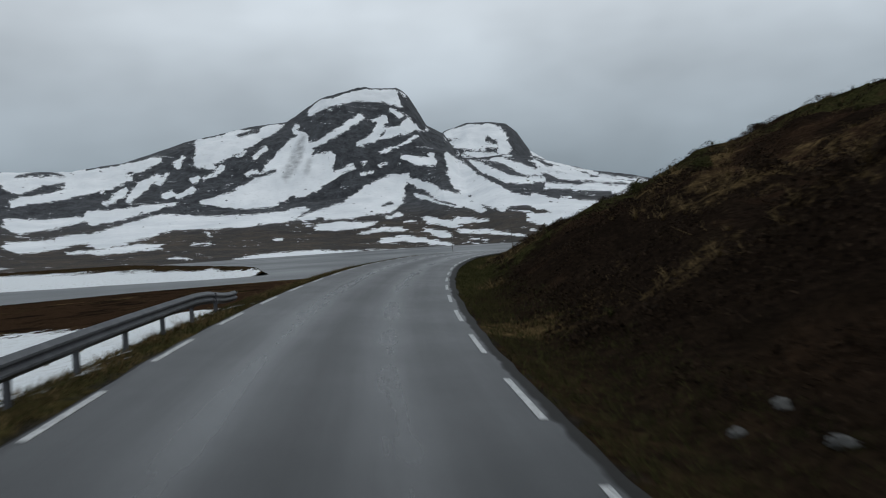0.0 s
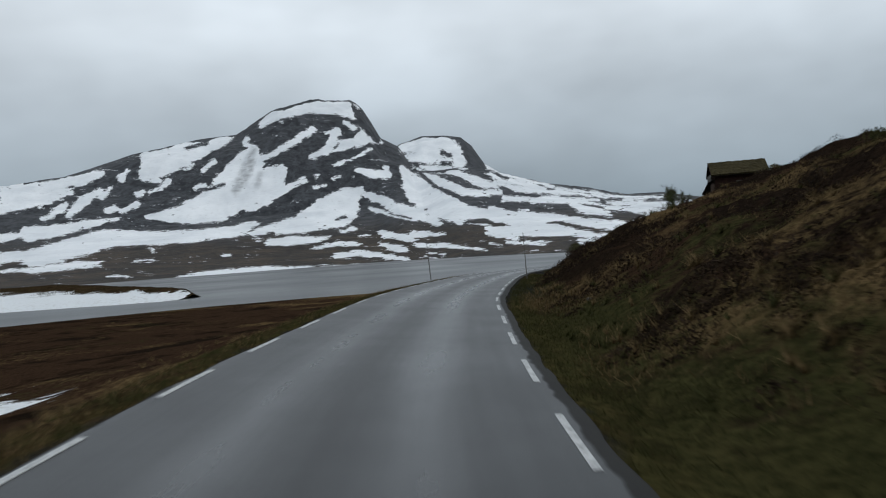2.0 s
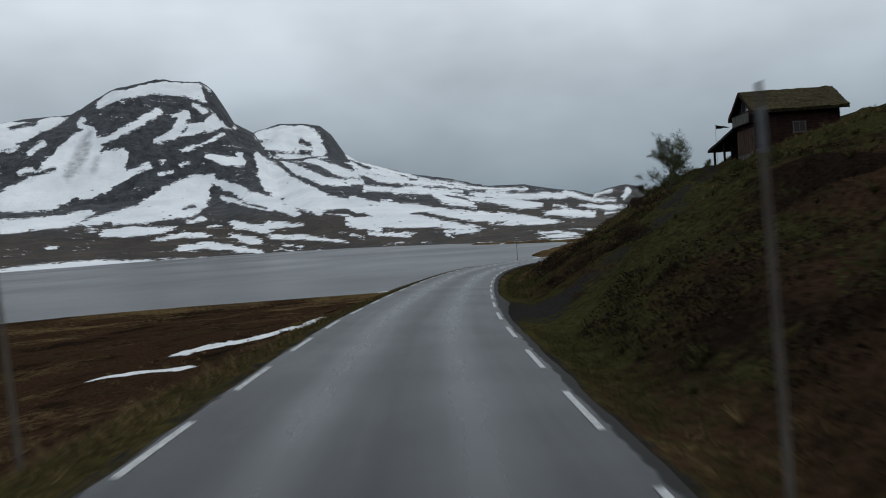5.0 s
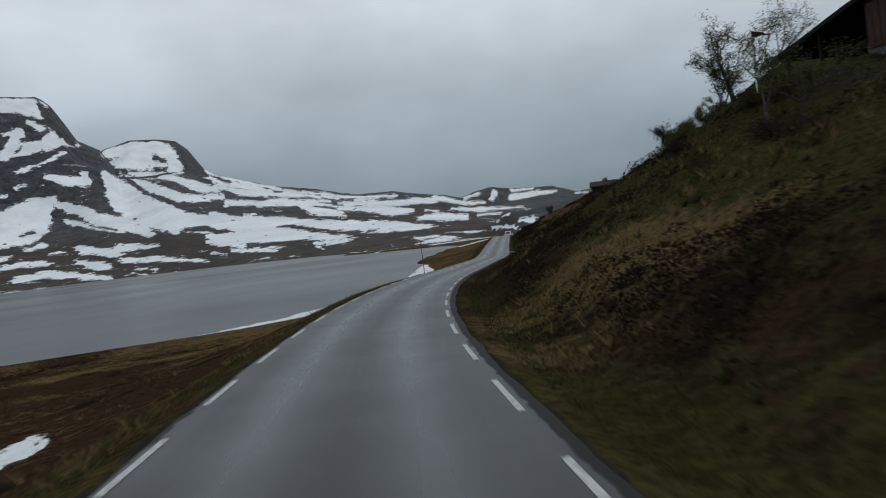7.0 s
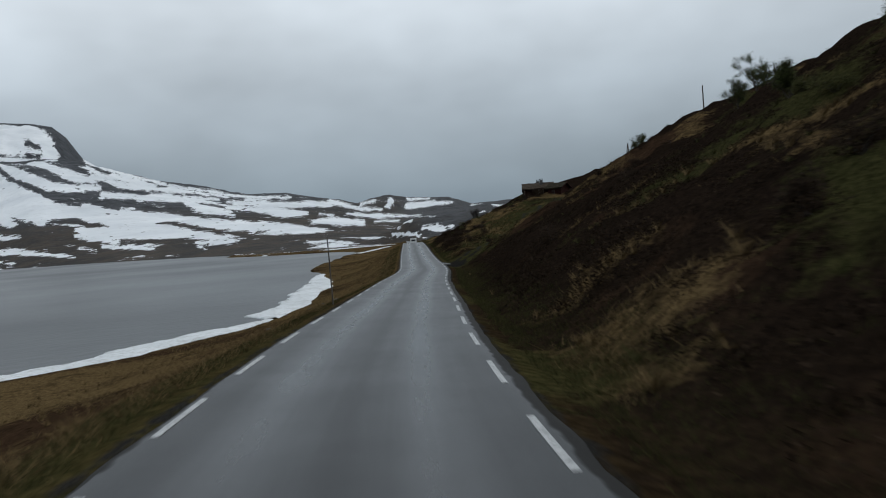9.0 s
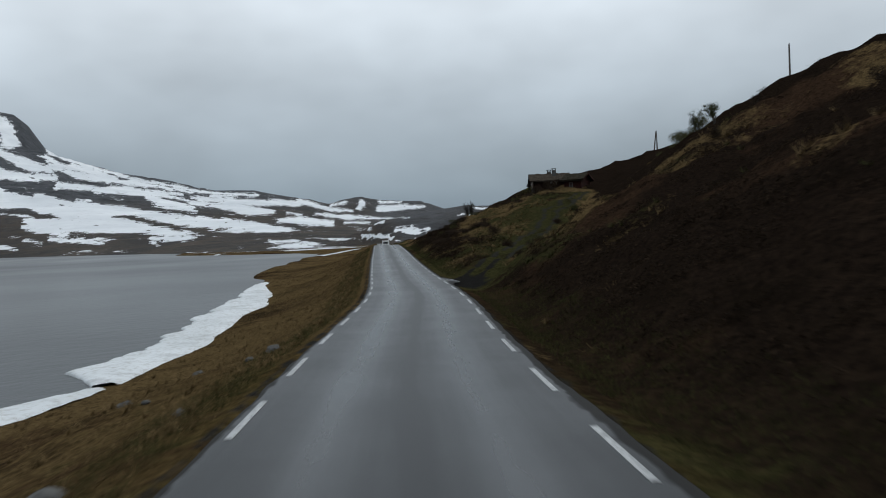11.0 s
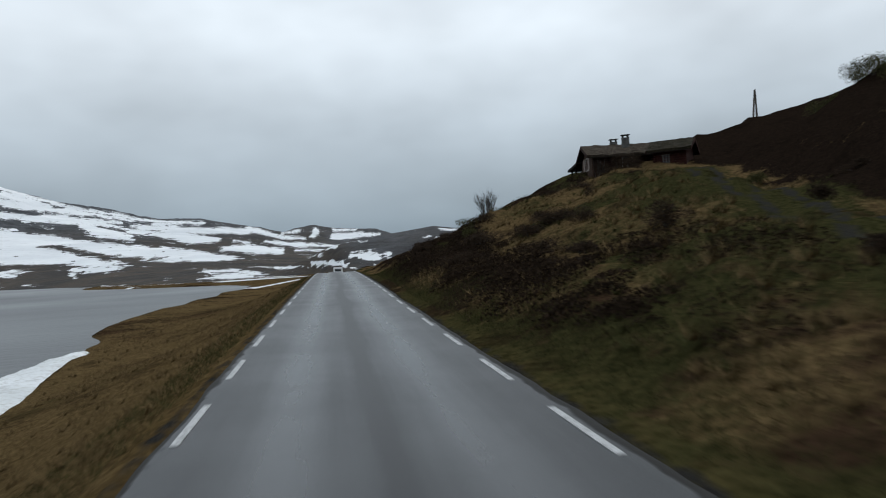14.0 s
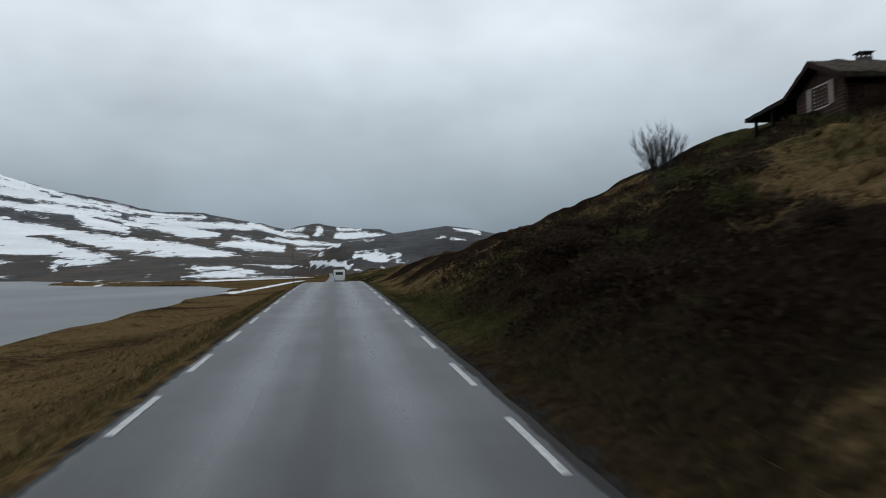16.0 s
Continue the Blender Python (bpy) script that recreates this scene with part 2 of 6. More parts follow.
# ---- materials ----
class Nodes:
    """A short way to write node trees."""

    def __init__(self, name, rough=0.8, spec=0.4):
        self.mat = bpy.data.materials.new(name)
        self.mat.use_nodes = True
        self.n, self.l = self.mat.node_tree.nodes, self.mat.node_tree.links
        self.bsdf = self.n["Principled BSDF"]
        self.bsdf.inputs["Roughness"].default_value = rough
        self.bsdf.inputs["Specular IOR Level"].default_value = spec
        self.pos = self.n.new("ShaderNodeNewGeometry").outputs["Position"]

    def put(self, socket, value):
        if hasattr(value, "links"):
            self.l.new(value, socket)
        else:
            socket.default_value = value

    def noise(self, scale, detail=3.0, rough=0.55, stretch=None, vector=None, out="Fac"):
        v = vector or self.pos
        if stretch:
            m = self.n.new("ShaderNodeMapping")
            m.inputs["Scale"].default_value = stretch
            self.l.new(v, m.inputs["Vector"])
            v = m.outputs["Vector"]
        t = self.n.new("ShaderNodeTexNoise")
        t.inputs["Scale"].default_value, t.inputs["Detail"].default_value, t.inputs["Roughness"].default_value = scale, detail, rough
        self.l.new(v, t.inputs["Vector"])
        return t.outputs[out]

    def span(self, value, a, b, c=0.0, d=1.0, kind="LINEAR"):
        r = self.n.new("ShaderNodeMapRange")
        r.interpolation_type = kind
        for key, val in (("Value", value), ("From Min", a), ("From Max", b), ("To Min", c), ("To Max", d)):
            self.put(r.inputs[key], val)
        return r.outputs["Result"]

    def mix(self, fac, a, b, blend="MIX"):
        m = self.n.new("ShaderNodeMix")
        m.data_type, m.blend_type = "RGBA", blend
        for sock, val in ((m.inputs[0], fac), (m.inputs[6], a), (m.inputs[7], b)):
            self.put(sock, (*val, 1) if isinstance(val, tuple) and len(val) == 3 else val)
        return m.outputs[2]

    def math(self, op, a, b=0.0):
        m = self.n.new("ShaderNodeMath")
        m.operation = op
        self.put(m.inputs[0], a)
        self.put(m.inputs[1], b)
        return m.outputs[0]

    def attr(self, name):
        a = self.n.new("ShaderNodeAttribute")
        a.attribute_name = name
        return a.outputs["Fac"]

    def random(self):
        return self.n.new("ShaderNodeObjectInfo").outputs["Random"]

    def island(self):
        return self.n.new("ShaderNodeNewGeometry").outputs["Random Per Island"]

    def bump(self, height, strength=0.3, distance=0.05):
        b = self.n.new("ShaderNodeBump")
        b.inputs["Strength"].default_value, b.inputs["Distance"].default_value = strength, distance
        self.l.new(height, b.inputs["Height"])
        self.l.new(b.outputs["Normal"], self.bsdf.inputs["Normal"])
        return self

    def done(self, color, rough=None):
        self.put(self.bsdf.inputs["Base Color"], (*color, 1) if isinstance(color, tuple) and len(color) == 3 else color)
        if rough is not None:
            self.put(self.bsdf.inputs["Roughness"], rough)
        return self.mat


def make_snow():
    m = Nodes("old_snow", 0.75, 0.25)
    big, fine = m.noise(0.25, 4), m.noise(3.5, 4)
    c = m.mix(m.span(big, 0.35, 0.7), (0.80, 0.83, 0.85), (0.66, 0.69, 0.70))
    c = m.mix(m.span(fine, 0.50, 0.72, 0, 0.6), c, (0.40, 0.39, 0.36))
    c = m.mix(m.span(m.noise(0.9, 5, 0.65), 0.52, 0.66, 0, 0.55), c, (0.45, 0.46, 0.46))
    return m.bump(fine, 0.6, 0.12).done(c)


def make_moor():
    """Heather, rusty wet peat and last year's grass, in patches, with grass by the road."""
    m = Nodes("moor", 1.0, 0.0)
    mid, fine, clump = m.noise(0.32, 4, 0.62), m.noise(5.5, 3, 0.7), m.noise(1.7, 4, 0.65)
    heath = m.mix(m.span(fine, 0.3, 0.7), (0.006, 0.0045, 0.0038), (0.024, 0.016, 0.011))
    rust = m.mix(m.span(fine, 0.3, 0.7), (0.017, 0.0102, 0.0066), (0.056, 0.033, 0.020))
    straw = m.mix(m.span(fine, 0.3, 0.7), (0.052, 0.035, 0.016), (0.165, 0.113, 0.054))
    green = m.mix(m.span(fine, 0.3, 0.7), (0.014, 0.015, 0.006), (0.056, 0.053, 0.021))
    c = m.mix(m.span(m.math("SUBTRACT", m.noise(0.13, 4, 0.6), m.math("MULTIPLY", m.attr("heathy"), 0.2)), 0.46, 0.56), heath, rust)
    c = m.mix(m.span(m.math("ADD", m.attr("dry"), m.span(clump, 0.3, 0.7, -0.25, 0.25)), -0.03, 0.28), c, straw)
    c = m.mix(m.span(m.math("ADD", m.attr("lush"), m.span(clump, 0.3, 0.7, -0.25, 0.25)), -0.01, 0.30), c, green)
    c = m.mix(m.span(mid, 0.56, 0.66, 0, 0.6), c, (0.008, 0.006, 0.0045))
    c = m.mix(m.math("MULTIPLY", m.attr("verge"), m.span(m.noise(1.6, 3), 0.35, 0.6, 0.25, 0.9)), c, m.mix(m.span(fine, 0.3, 0.7), (0.034, 0.023, 0.009), (0.118, 0.080, 0.034)))
    grit = m.mix(m.span(m.noise(22, 2), 0.35, 0.7), (0.012, 0.0116, 0.0112), (0.042, 0.040, 0.036))
    grit = m.mix(m.math("MULTIPLY", m.attr("damp"), 0.45), grit, (0.0075, 0.0072, 0.0072))
    grit = m.mix(m.attr("rut"), grit, (0.032, 0.031, 0.027))
    c = m.mix(m.span(m.math("ADD", m.attr("gravel"), m.span(m.noise(1.3, 3), 0.3, 0.7, -0.3, 0.3)), 0.36, 0.72), c, grit)
    sn = m.span(m.math("ADD", m.attr("snow"), m.span(m.noise(0.6, 6, 0.7), 0.25, 0.75, -0.27, 0.27)), 0.47, 0.53)
    dirt = m.mix(m.span(m.noise(1.1, 5, 0.65), 0.5, 0.72, 0, 0.45), (0.78, 0.81, 0.83), (0.42, 0.40, 0.36))
    c = m.mix(sn, c, dirt)
    m.bump(m.math("ADD", m.math("MULTIPLY", fine, 0.5), clump), 0.8, 0.28)
    return m.done(c)


def make_mountain():
    """Bare rock and heath that shows between fields of old snow."""
    m = Nodes("mountain", 0.85, 0.25)
    edge = m.noise(0.05, 8, 0.72, (1.0, 1.0, 2.6))
    cover = m.math("ADD", m.attr("snow"), m.span(edge, 0.25, 0.75, -0.26, 0.26))
    cover = m.math("ADD", cover, m.span(m.noise(0.22, 4, 0.7, (1.0, 1.0, 2.2)), 0.3, 0.7, -0.13, 0.13))
    # rock tones mixed bluer and paler: distance haze put into the base colour
    rock = m.mix(m.span(m.noise(0.05, 6, 0.7, (1, 1, 0.5)), 0.35, 0.65), (0.020, 0.022, 0.026), (0.078, 0.083, 0.092))
    rock = m.mix(m.span(m.noise(0.16, 5, 0.7, (1, 1, 0.7)), 0.52, 0.62, 0, 0.7), rock, (0.015, 0.0165, 0.0195))
    heath = m.mix(m.span(m.noise(0.02, 5, 0.65), 0.4, 0.62), (0.020, 0.015, 0.012), (0.056, 0.040, 0.026))
    heath = m.mix(m.span(m.noise(0.09, 5, 0.7, (1, 1, 1.5)), 0.50, 0.62, 0, 0.85), heath, (0.014, 0.013, 0.012))
    heath = m.mix(m.span(m.noise(0.13, 4, 0.7), 0.58, 0.68, 0, 0.6), heath, (0.070, 0.067, 0.062))
    ground_ = m.mix(m.attr("high"), heath, rock)
    white = m.mix(m.span(m.noise(0.012, 4), 0.3, 0.7), (0.90, 0.92, 0.94), (0.70, 0.73, 0.76))
    white = m.mix(m.span(m.noise(0.11, 5, 0.7, (1, 1, 2)), 0.55, 0.75, 0, 0.5), white, (0.50, 0.50, 0.50))
    white = m.mix(m.math("MULTIPLY", m.attr("grime"), m.span(m.noise(0.06, 5, 0.7), 0.3, 0.65, 0.15, 0.9)), white, (0.30, 0.31, 0.32))
    m.bump(m.noise(0.06, 7, 0.7), 0.6, 2.5)
    return m.done(m.mix(m.span(cover, 0.47, 0.53), ground_, white))


def make_asphalt():
    """Old wet asphalt: paler polished wheel bands, a dark crown, streaks drawn out along the road."""
    m = Nodes("wet_asphalt", 0.3, 0.34)
    lane = m.n.new("ShaderNodeCombineXYZ")
    m.put(lane.inputs["X"], m.attr("across"))
    m.put(lane.inputs["Y"], m.attr("along"))
    lane = lane.outputs["Vector"]
    grain = m.noise(60, 2)
    streak = m.noise(2.6, 4, 0.6, (1, 0.035, 1), lane)
    broad = m.noise(0.9, 3, 0.5, (1, 0.06, 1), lane)
    patch = m.noise(0.35, 4, 0.6)
    track = m.attr("track")
    c = m.mix(m.span(grain, 0.3, 0.7), (0.010, 0.011, 0.0125), (0.027, 0.029, 0.032))
    c = m.mix(m.math("MULTIPLY", track, m.span(streak, 0.3, 0.65, 0.4, 0.65)), c, (0.034, 0.036, 0.039))
    c = m.mix(m.span(broad, 0.5, 0.7, 0, 0.5), c, (0.011, 0.012, 0.013))
    c = m.mix(m.math("MULTIPLY", m.attr("crown"), m.span(streak, 0.3, 0.6, 0.5, 0.9)), c, (0.008, 0.008, 0.009))
    rim = m.span(m.math("ADD", m.attr("edge"), m.span(m.noise(2.2, 4), 0.3, 0.7, -0.3, 0.3)), 0.35, 0.8)
    c = m.mix(rim, c, (0.009, 0.0085, 0.0075))
    wet = m.math("ADD", m.span(streak, 0.3, 0.7, -0.07, 0.07), m.math("MULTIPLY", track, 0.42))
    wet = m.math("ADD", wet, m.span(patch, 0.35, 0.65, -0.08, 0.08))
    wet = m.math("SUBTRACT", wet, m.math("MULTIPLY", m.attr("crown"), 0.3))
    m.bump(m.noise(45, 2), 0.18, 0.01)
    return m.done(c, m.math("ADD", m.span(wet, -0.1, 0.6, 0.44, 0.20), m.math("MULTIPLY", rim, 0.42)))


def make_paint():
    m = Nodes("road_paint", 0.55, 0.4)
    worn = m.span(m.noise(14, 6, 0.75), 0.47, 0.62, 0, 0.8)
    return m.done(m.mix(worn, (0.52, 0.53, 0.53), (0.10, 0.10, 0.10)))


def make_water():
    m = Nodes("lake_water", 0.3, 0.42)
    m.bump(m.math("ADD", m.noise(0.55, 3, 0.5, (1.0, 1.6, 1)), m.math("MULTIPLY", m.noise(2.2, 3), 0.35)), 0.55, 0.12)
    return m.done((0.030, 0.036, 0.040), m.span(m.noise(0.012, 4), 0.35, 0.65, 0.30, 0.42))


def make_plain(name, a, b, rough=0.7, scale=8.0, spec=0.4, metal=0.0, stretch=None, relief=0.25, depth=0.01):
    m = Nodes(name, rough, spec)
    m.bsdf.inputs["Metallic"].default_value = metal
    n = m.noise(scale, 4, 0.6, stretch)
    w = m.noise(scale * 0.17, 3)
    c = m.mix(m.span(n, 0.3, 0.7), a, b)
    c = m.mix(m.span(w, 0.45, 0.75, 0, 0.45), c, tuple(0.6 * x for x in a))
    return m.bump(n, relief, depth).done(c)


def make_leafy(name, a, b):
    m = Nodes(name, 0.9, 0.03)
    return m.done(m.mix(m.island(), a, b))


SNOW, MOOR, MOUNTAIN, ASPHALT, PAINT, WATER = make_snow(), make_moor(), make_mountain(), make_asphalt(), make_paint(), make_water()
STEEL = make_plain("galvanised_steel", (0.075, 0.08, 0.088), (0.14, 0.145, 0.155), 0.55, 6, 0.4, 0.5)
POST_WOOD = make_plain("weathered_pole", (0.06, 0.05, 0.042), (0.13, 0.115, 0.10), 0.85, 12, 0.2, 0, (1, 1, 0.15))
DARK_TIMBER = make_plain("tarred_timber", (0.008, 0.0065, 0.006), (0.022, 0.017, 0.014), 0.85, 9, 0.1, 0, (1, 1, 0.2))
BROWN_TIMBER = make_plain("brown_timber", (0.040, 0.024, 0.018), (0.085, 0.055, 0.040), 0.85, 9, 0.1, 0, (1, 1, 0.2))
RUST_TIMBER = make_plain("rusty_brown_timber", (0.016, 0.0085, 0.007), (0.036, 0.018, 0.014), 0.85, 9, 0.1, 0, (1, 1, 0.2))
BROWN_TURF = make_plain("brown_turf", (0.026, 0.020, 0.015), (0.085, 0.068, 0.052), 0.95, 4, 0.1, 0, None, 0.9, 0.12)
MOSSY_TURF = make_plain("mossy_turf", (0.020, 0.017, 0.008), (0.075, 0.062, 0.030), 0.95, 4, 0.1, 0, None, 0.9, 0.12)
RED_TIMBER = make_plain("red_timber", (0.020, 0.008, 0.007), (0.042, 0.014, 0.011), 0.85, 9, 0.1, 0, (1, 1, 0.2))
GREY_TIMBER = make_plain("grey_timber", (0.05, 0.047, 0.042), (0.12, 0.113, 0.10), 0.8, 9, 0.3, 0, (1, 1, 0.2))
PALE_WOOD = make_plain("faded_paint", (0.22, 0.17, 0.15), (0.34, 0.28, 0.25), 0.7, 9, 0.2, 0, (1, 1, 0.2))
WHITE_WOOD = make_plain("white_paint", (0.62, 0.62, 0.60), (0.76, 0.76, 0.74), 0.6, 6)
TURF = make_plain("roof_turf", (0.013, 0.011, 0.007), (0.042, 0.036, 0.022), 0.95, 5, 0.1, 0, None, 0.9, 0.12)
STONE = make_plain("field_stone", (0.045, 0.045, 0.044), (0.13, 0.128, 0.122), 0.85, 3, 0.3, 0, None, 0.6, 0.05)
GLASS = Nodes("window_glass", 0.05, 0.6).done((0.03, 0.034, 0.038))
BARK = make_plain("birch_bark", (0.028, 0.025, 0.022), (0.085, 0.078, 0.070), 0.85, 14, 0.2)
LEAF = make_leafy("young_leaves", (0.028, 0.036, 0.014), (0.080, 0.090, 0.034))
TWIGS = make_leafy("bare_twigs", (0.024, 0.020, 0.016), (0.060, 0.050, 0.040))
STRAW = make_leafy("straw_grass", (0.058, 0.040, 0.018), (0.190, 0.132, 0.064))
GREEN_GRASS = make_leafy("green_grass", (0.022, 0.025, 0.009), (0.064, 0.062, 0.023))
HEATHER = make_leafy("heather", (0.012, 0.0085, 0.0062), (0.042, 0.028, 0.018))

# ---- ground ----
def spaced(*spans):
    return np.concatenate([np.arange(a, b, step) for a, b, step in spans])


# old snow beside the road: a line along and across, and its half width
DRIFTS = [([(132.5, -13.4), (127, -13.5), (122, -13.7), (118.5, -16.0), (117.2, -17.2)], 0.85), ([(108.5, -13.3), (108.5, -14.6), (108.4, -17.5)], 0.5), ([(396, -18.6), (412, -16.4), (475, -9.5)], 1.1)]
# lines of gravel track: along and across
TRACK_LOW = [(97, 2.6), (99.5, 4.6), (100.4, 6.8), (103, 9.2), (110, 11.6), (118, 14), (128, 16.8), (140, 19)]
TRACK_HIGH = [(217, 2.4), (221, 3.9), (228.5, 6.7), (232.5, 8.3), (242, 12.0), (249, 14.8), (256, 17.4), (262, 18.8), (270, 22.5), (282, 28)]


def near_line(s, v, line):
    best = np.full(np.shape(s), 1e9)
    for (s0, v0), (s1, v1) in zip(line, line[1:]):
        d2 = (s1 - s0) ** 2 + (v1 - v0) ** 2
        t = np.clip(((s - s0) * (s1 - s0) + (v - v0) * (v1 - v0)) / d2, 0, 1)
        best = np.minimum(best, np.hypot(s - s0 - t * (s1 - s0), v - v0 - t * (v1 - v0)))
    return best


def ruts(d):
    """A farm track: two worn wheel lines with grass between."""
    return np.exp(-((d - 0.72) / 0.34) ** 2)


def leaner(s, v):
    """Less grass and more heather on some stretches of the hillside, and more grass higher up near the cabins."""
    along = table(s, [(-10, -0.55), (10, -0.5), (22, -0.12), (42, -0.08), (60, -0.12), (80, -0.10), (93, -0.2), (103, -0.34), (110, -0.1), (118, 0.16), (130, 0.12), (141, -0.14), (150, -0.20), (170, -0.28), (185, -0.54), (208, -0.52), (216, -0.2), (224, 0.34), (246, 0.38), (260, 0.14), (268, -0.12), (276, -0.12), (285, 0.06), (300, 0.08), (318, 0.15)])
    return along + table(s, [(228, 0), (250, 0.8), (258, 1), (276, 1), (290, 0.3), (300, 0)]) * (0.95 * smooth(table(s, [(262, 5.8), (272, 7.5)]), table(s, [(262, 8.5), (272, 12)]), v) - 0.36)


def greener(s, v):
    """Grass green high on the middle stretch, less of it by the cabins."""
    return table(s, [(94, 0), (112, 1.0), (140, 1.0), (158, 0.65), (185, 0.36), (205, 0.15), (216, 0)]) * (1.1 * smooth(5.5, 11, v) - 0.25) - table(s, [(222, 0), (228, 0.30), (262, 0.28), (300, 0.1)]) + table(s, [(240, 0), (252, 0.30), (305, 0.30)]) * np.exp(-(((v - 3.1) / 0.8) ** 2)) + table(s, [(264, 0), (272, 0.42), (288, 0.42), (298, 0)]) * np.exp(-(((v - 7.4) / 1.8) ** 2))


def build_ground():
    s = spaced((-60, -16, 2.0), (-16, 300, 0.5), (300, 420, 1.2), (420, 655, 3.0))
    v = spaced((-170, -130, 4), (-130, -60, 1.6), (-60, -28, 0.8), (-28, -6, 0.45), (-6, 10, 0.25), (10, 32, 0.45), (32, 60, 1.25), (60, 175, 5))
    S, V = np.meshgrid(s, v, indexing="ij")
    x, y, _ = on_road(S, V)
    z = ground_height(S, V)
    me = grid_mesh("ground", x, y, z, MOOR)
    edge = road_half(S) + 0.32
    give(me, "verge", np.where(V > 0, 0.35 * np.exp(-np.maximum(V - edge, 0) / 1.4), np.exp(-np.maximum(-V - edge, 0) / table(S, [(0, 1.7), (150, 1.8), (185, 9.0)])) * table(S, [(150, 0.55), (190, 1)])) * 0.95)
    low, high = near_line(S, V, TRACK_LOW), near_line(S, V, TRACK_HIGH)
    mouth = np.maximum(1 - np.hypot((S - 98) / 6.0, (V - 3.2) / 2.1), 0) * 1.3 + np.maximum(1 - np.hypot((S - 219) / 5.5, (V - 3.5) / 1.8), 0) * 1.7
    mouth = mouth + np.maximum(1 - np.hypot((S - 63) / 14, (V - 3.6) / 1.9), 0) * 1.1
    strip = np.exp(-((np.abs(V) - edge) / 0.2) ** 2) * 0.7
    give(me, "gravel", np.clip(0.62 * np.exp(-((low / 1.1) ** 2)) + 0.85 * ruts(high) + mouth + strip, 0, 1))
    behind = smooth(1.5, 5, V - table(S, TRACK_HIGH)) * smooth(219, 228, S) * (1 - smooth(320, 330, S))
    give(me, "damp", smooth(205, 212, S) * (1 - smooth(226, 234, S)))
    give(me, "heathy", np.where(V > 0, behind + table(S, [(10, 0.5), (24, 0), (140, 0), (155, 0.5), (205, 0.5), (215, 0), (244, 0), (250, 1.0), (280, 1.0), (290, 0.2)]), table(S, [(0, -0.35), (150, -0.5), (200, -0.3)])))
    give(me, "rut", np.clip(ruts(high) - mouth, 0, 1) * smooth(224, 232, S))
    give(me, "dry", np.where(V > 0, fbm(x / 5.5, y / 5.5, 3, 101) - 0.05 + leaner(S, V) - 1.3 * behind + 0.34 * np.exp(-(((V - 3.4) / 0.9) ** 2)) * smooth(276, 286, S), 0.54 * smooth(120, 195, S) - 0.26 + 0.55 * fbm(x / 9, y / 6, 3, 105)))
    give(me, "lush", np.where(V > 0, fbm(x / 7.5, y / 7.5, 3, 111) - 0.08 + leaner(S, V) - 1.1 * behind + 0.45 * np.exp(-((high / 1.7) ** 2)) + 0.75 * np.exp(-np.maximum(V - edge, 0) / 1.6) + greener(S, V), -0.25 + 0.4 * fbm(x / 9, y / 9, 2, 115) + 0.6 * np.exp(-np.maximum(-V - edge, 0) / 2.0) * (1 - smooth(170, 205, S))))
    drift = np.zeros_like(S)
    for line, half in DRIFTS:
        drift = np.maximum(drift, np.clip(0.5 + 0.35 * (1 - near_line(S, V, line) / half), 0, 1))
    # the big drift below the guardrail
    inside = np.minimum((53 + 5 * fbm(V / 8, V * 0, 4, 74) - S) / 6, (-(5.0 + 0.27 * np.maximum(S - 12, 0)) + 1.2 * fbm(S / 6, S * 0, 4, 75) - V) / 2.5)
    drift = np.maximum(drift, 0.5 + 0.3 * np.clip(np.minimum(inside, (V + 44 + 7 * fbm(S / 11, S * 0, 4, 76)) / 4), -1, 1))
    far_snow = 0.62 * smooth(0.1, 0.7, fbm(x / 40 + 4, y / 40, 3, 77)) * smooth(400, 470, S) + 0.5 * smooth(440, 520, S) * smooth(0.0, 0.5, fbm(x / 25, y / 12, 3, 78))
    give(me, "snow", np.maximum(np.clip(drift, 0, 1), far_snow))
    return tagged(new("ground", me), "brown heather moor and rough grass around the road", "ground", kind="structure")


build_ground()

# ---- lake ----
lake_me = bpy.data.meshes.new("water")
lake_bm = bmesh.new()
bmesh.ops.create_grid(lake_bm, x_segments=8, y_segments=8, size=0.5)
bmesh.ops.transform(lake_bm, matrix=Matrix.Translation((-330, 560, LAKE_Z)) @ Matrix.Diagonal((1500, 1100, 1, 1)), verts=lake_bm.verts)
lake_bm.to_mesh(lake_me)
lake_bm.free()
lake_me.materials.append(WATER)
tagged(new("water", lake_me), "dull grey mountain lake ruffled by rain", "lake", kind="structure")

# ---- mountains: one far sheet round the place, as bearing and distance from its middle ----
MID = (30.0, 130.0)
RIDGE_MAIN = [(-180, 3), (-90, 4.5), (-60, 5), (-45, 6), (-32, 6.35), (-28, 6.3), (-24.4, 6.95), (-20, 8.4), (-15.4, 9.45), (-12.5, 9.75), (-11.2, 10.5), (-9.4, 11.6),
              (-6.8, 12.05), (-3.8, 12.05), (-3.0, 11.4), (-2.3, 10.2), (-1.6, 8.95), (-0.3, 8.25), (0.3, 7.2), (0.9, 5.4), (2.2, 4.2), (5, 3.5), (8, 3.0), (12, 2.5), (22, 1.2), (40, 0.8), (180, 2)]
RIDGE_LOW = [(-180, 2), (-30, 3), (-3, 4.3), (0.8, 6.4), (3, 6.3), (5, 6.1), (7.6, 5.5), (10.8, 4.45), (15, 3.68), (17, 3.25), (19.7, 3.13), (22, 2.65), (24, 2.3), (26.6, 1.65), (29, 1.3), (34, 1.1), (60, 1.2), (180, 2)]
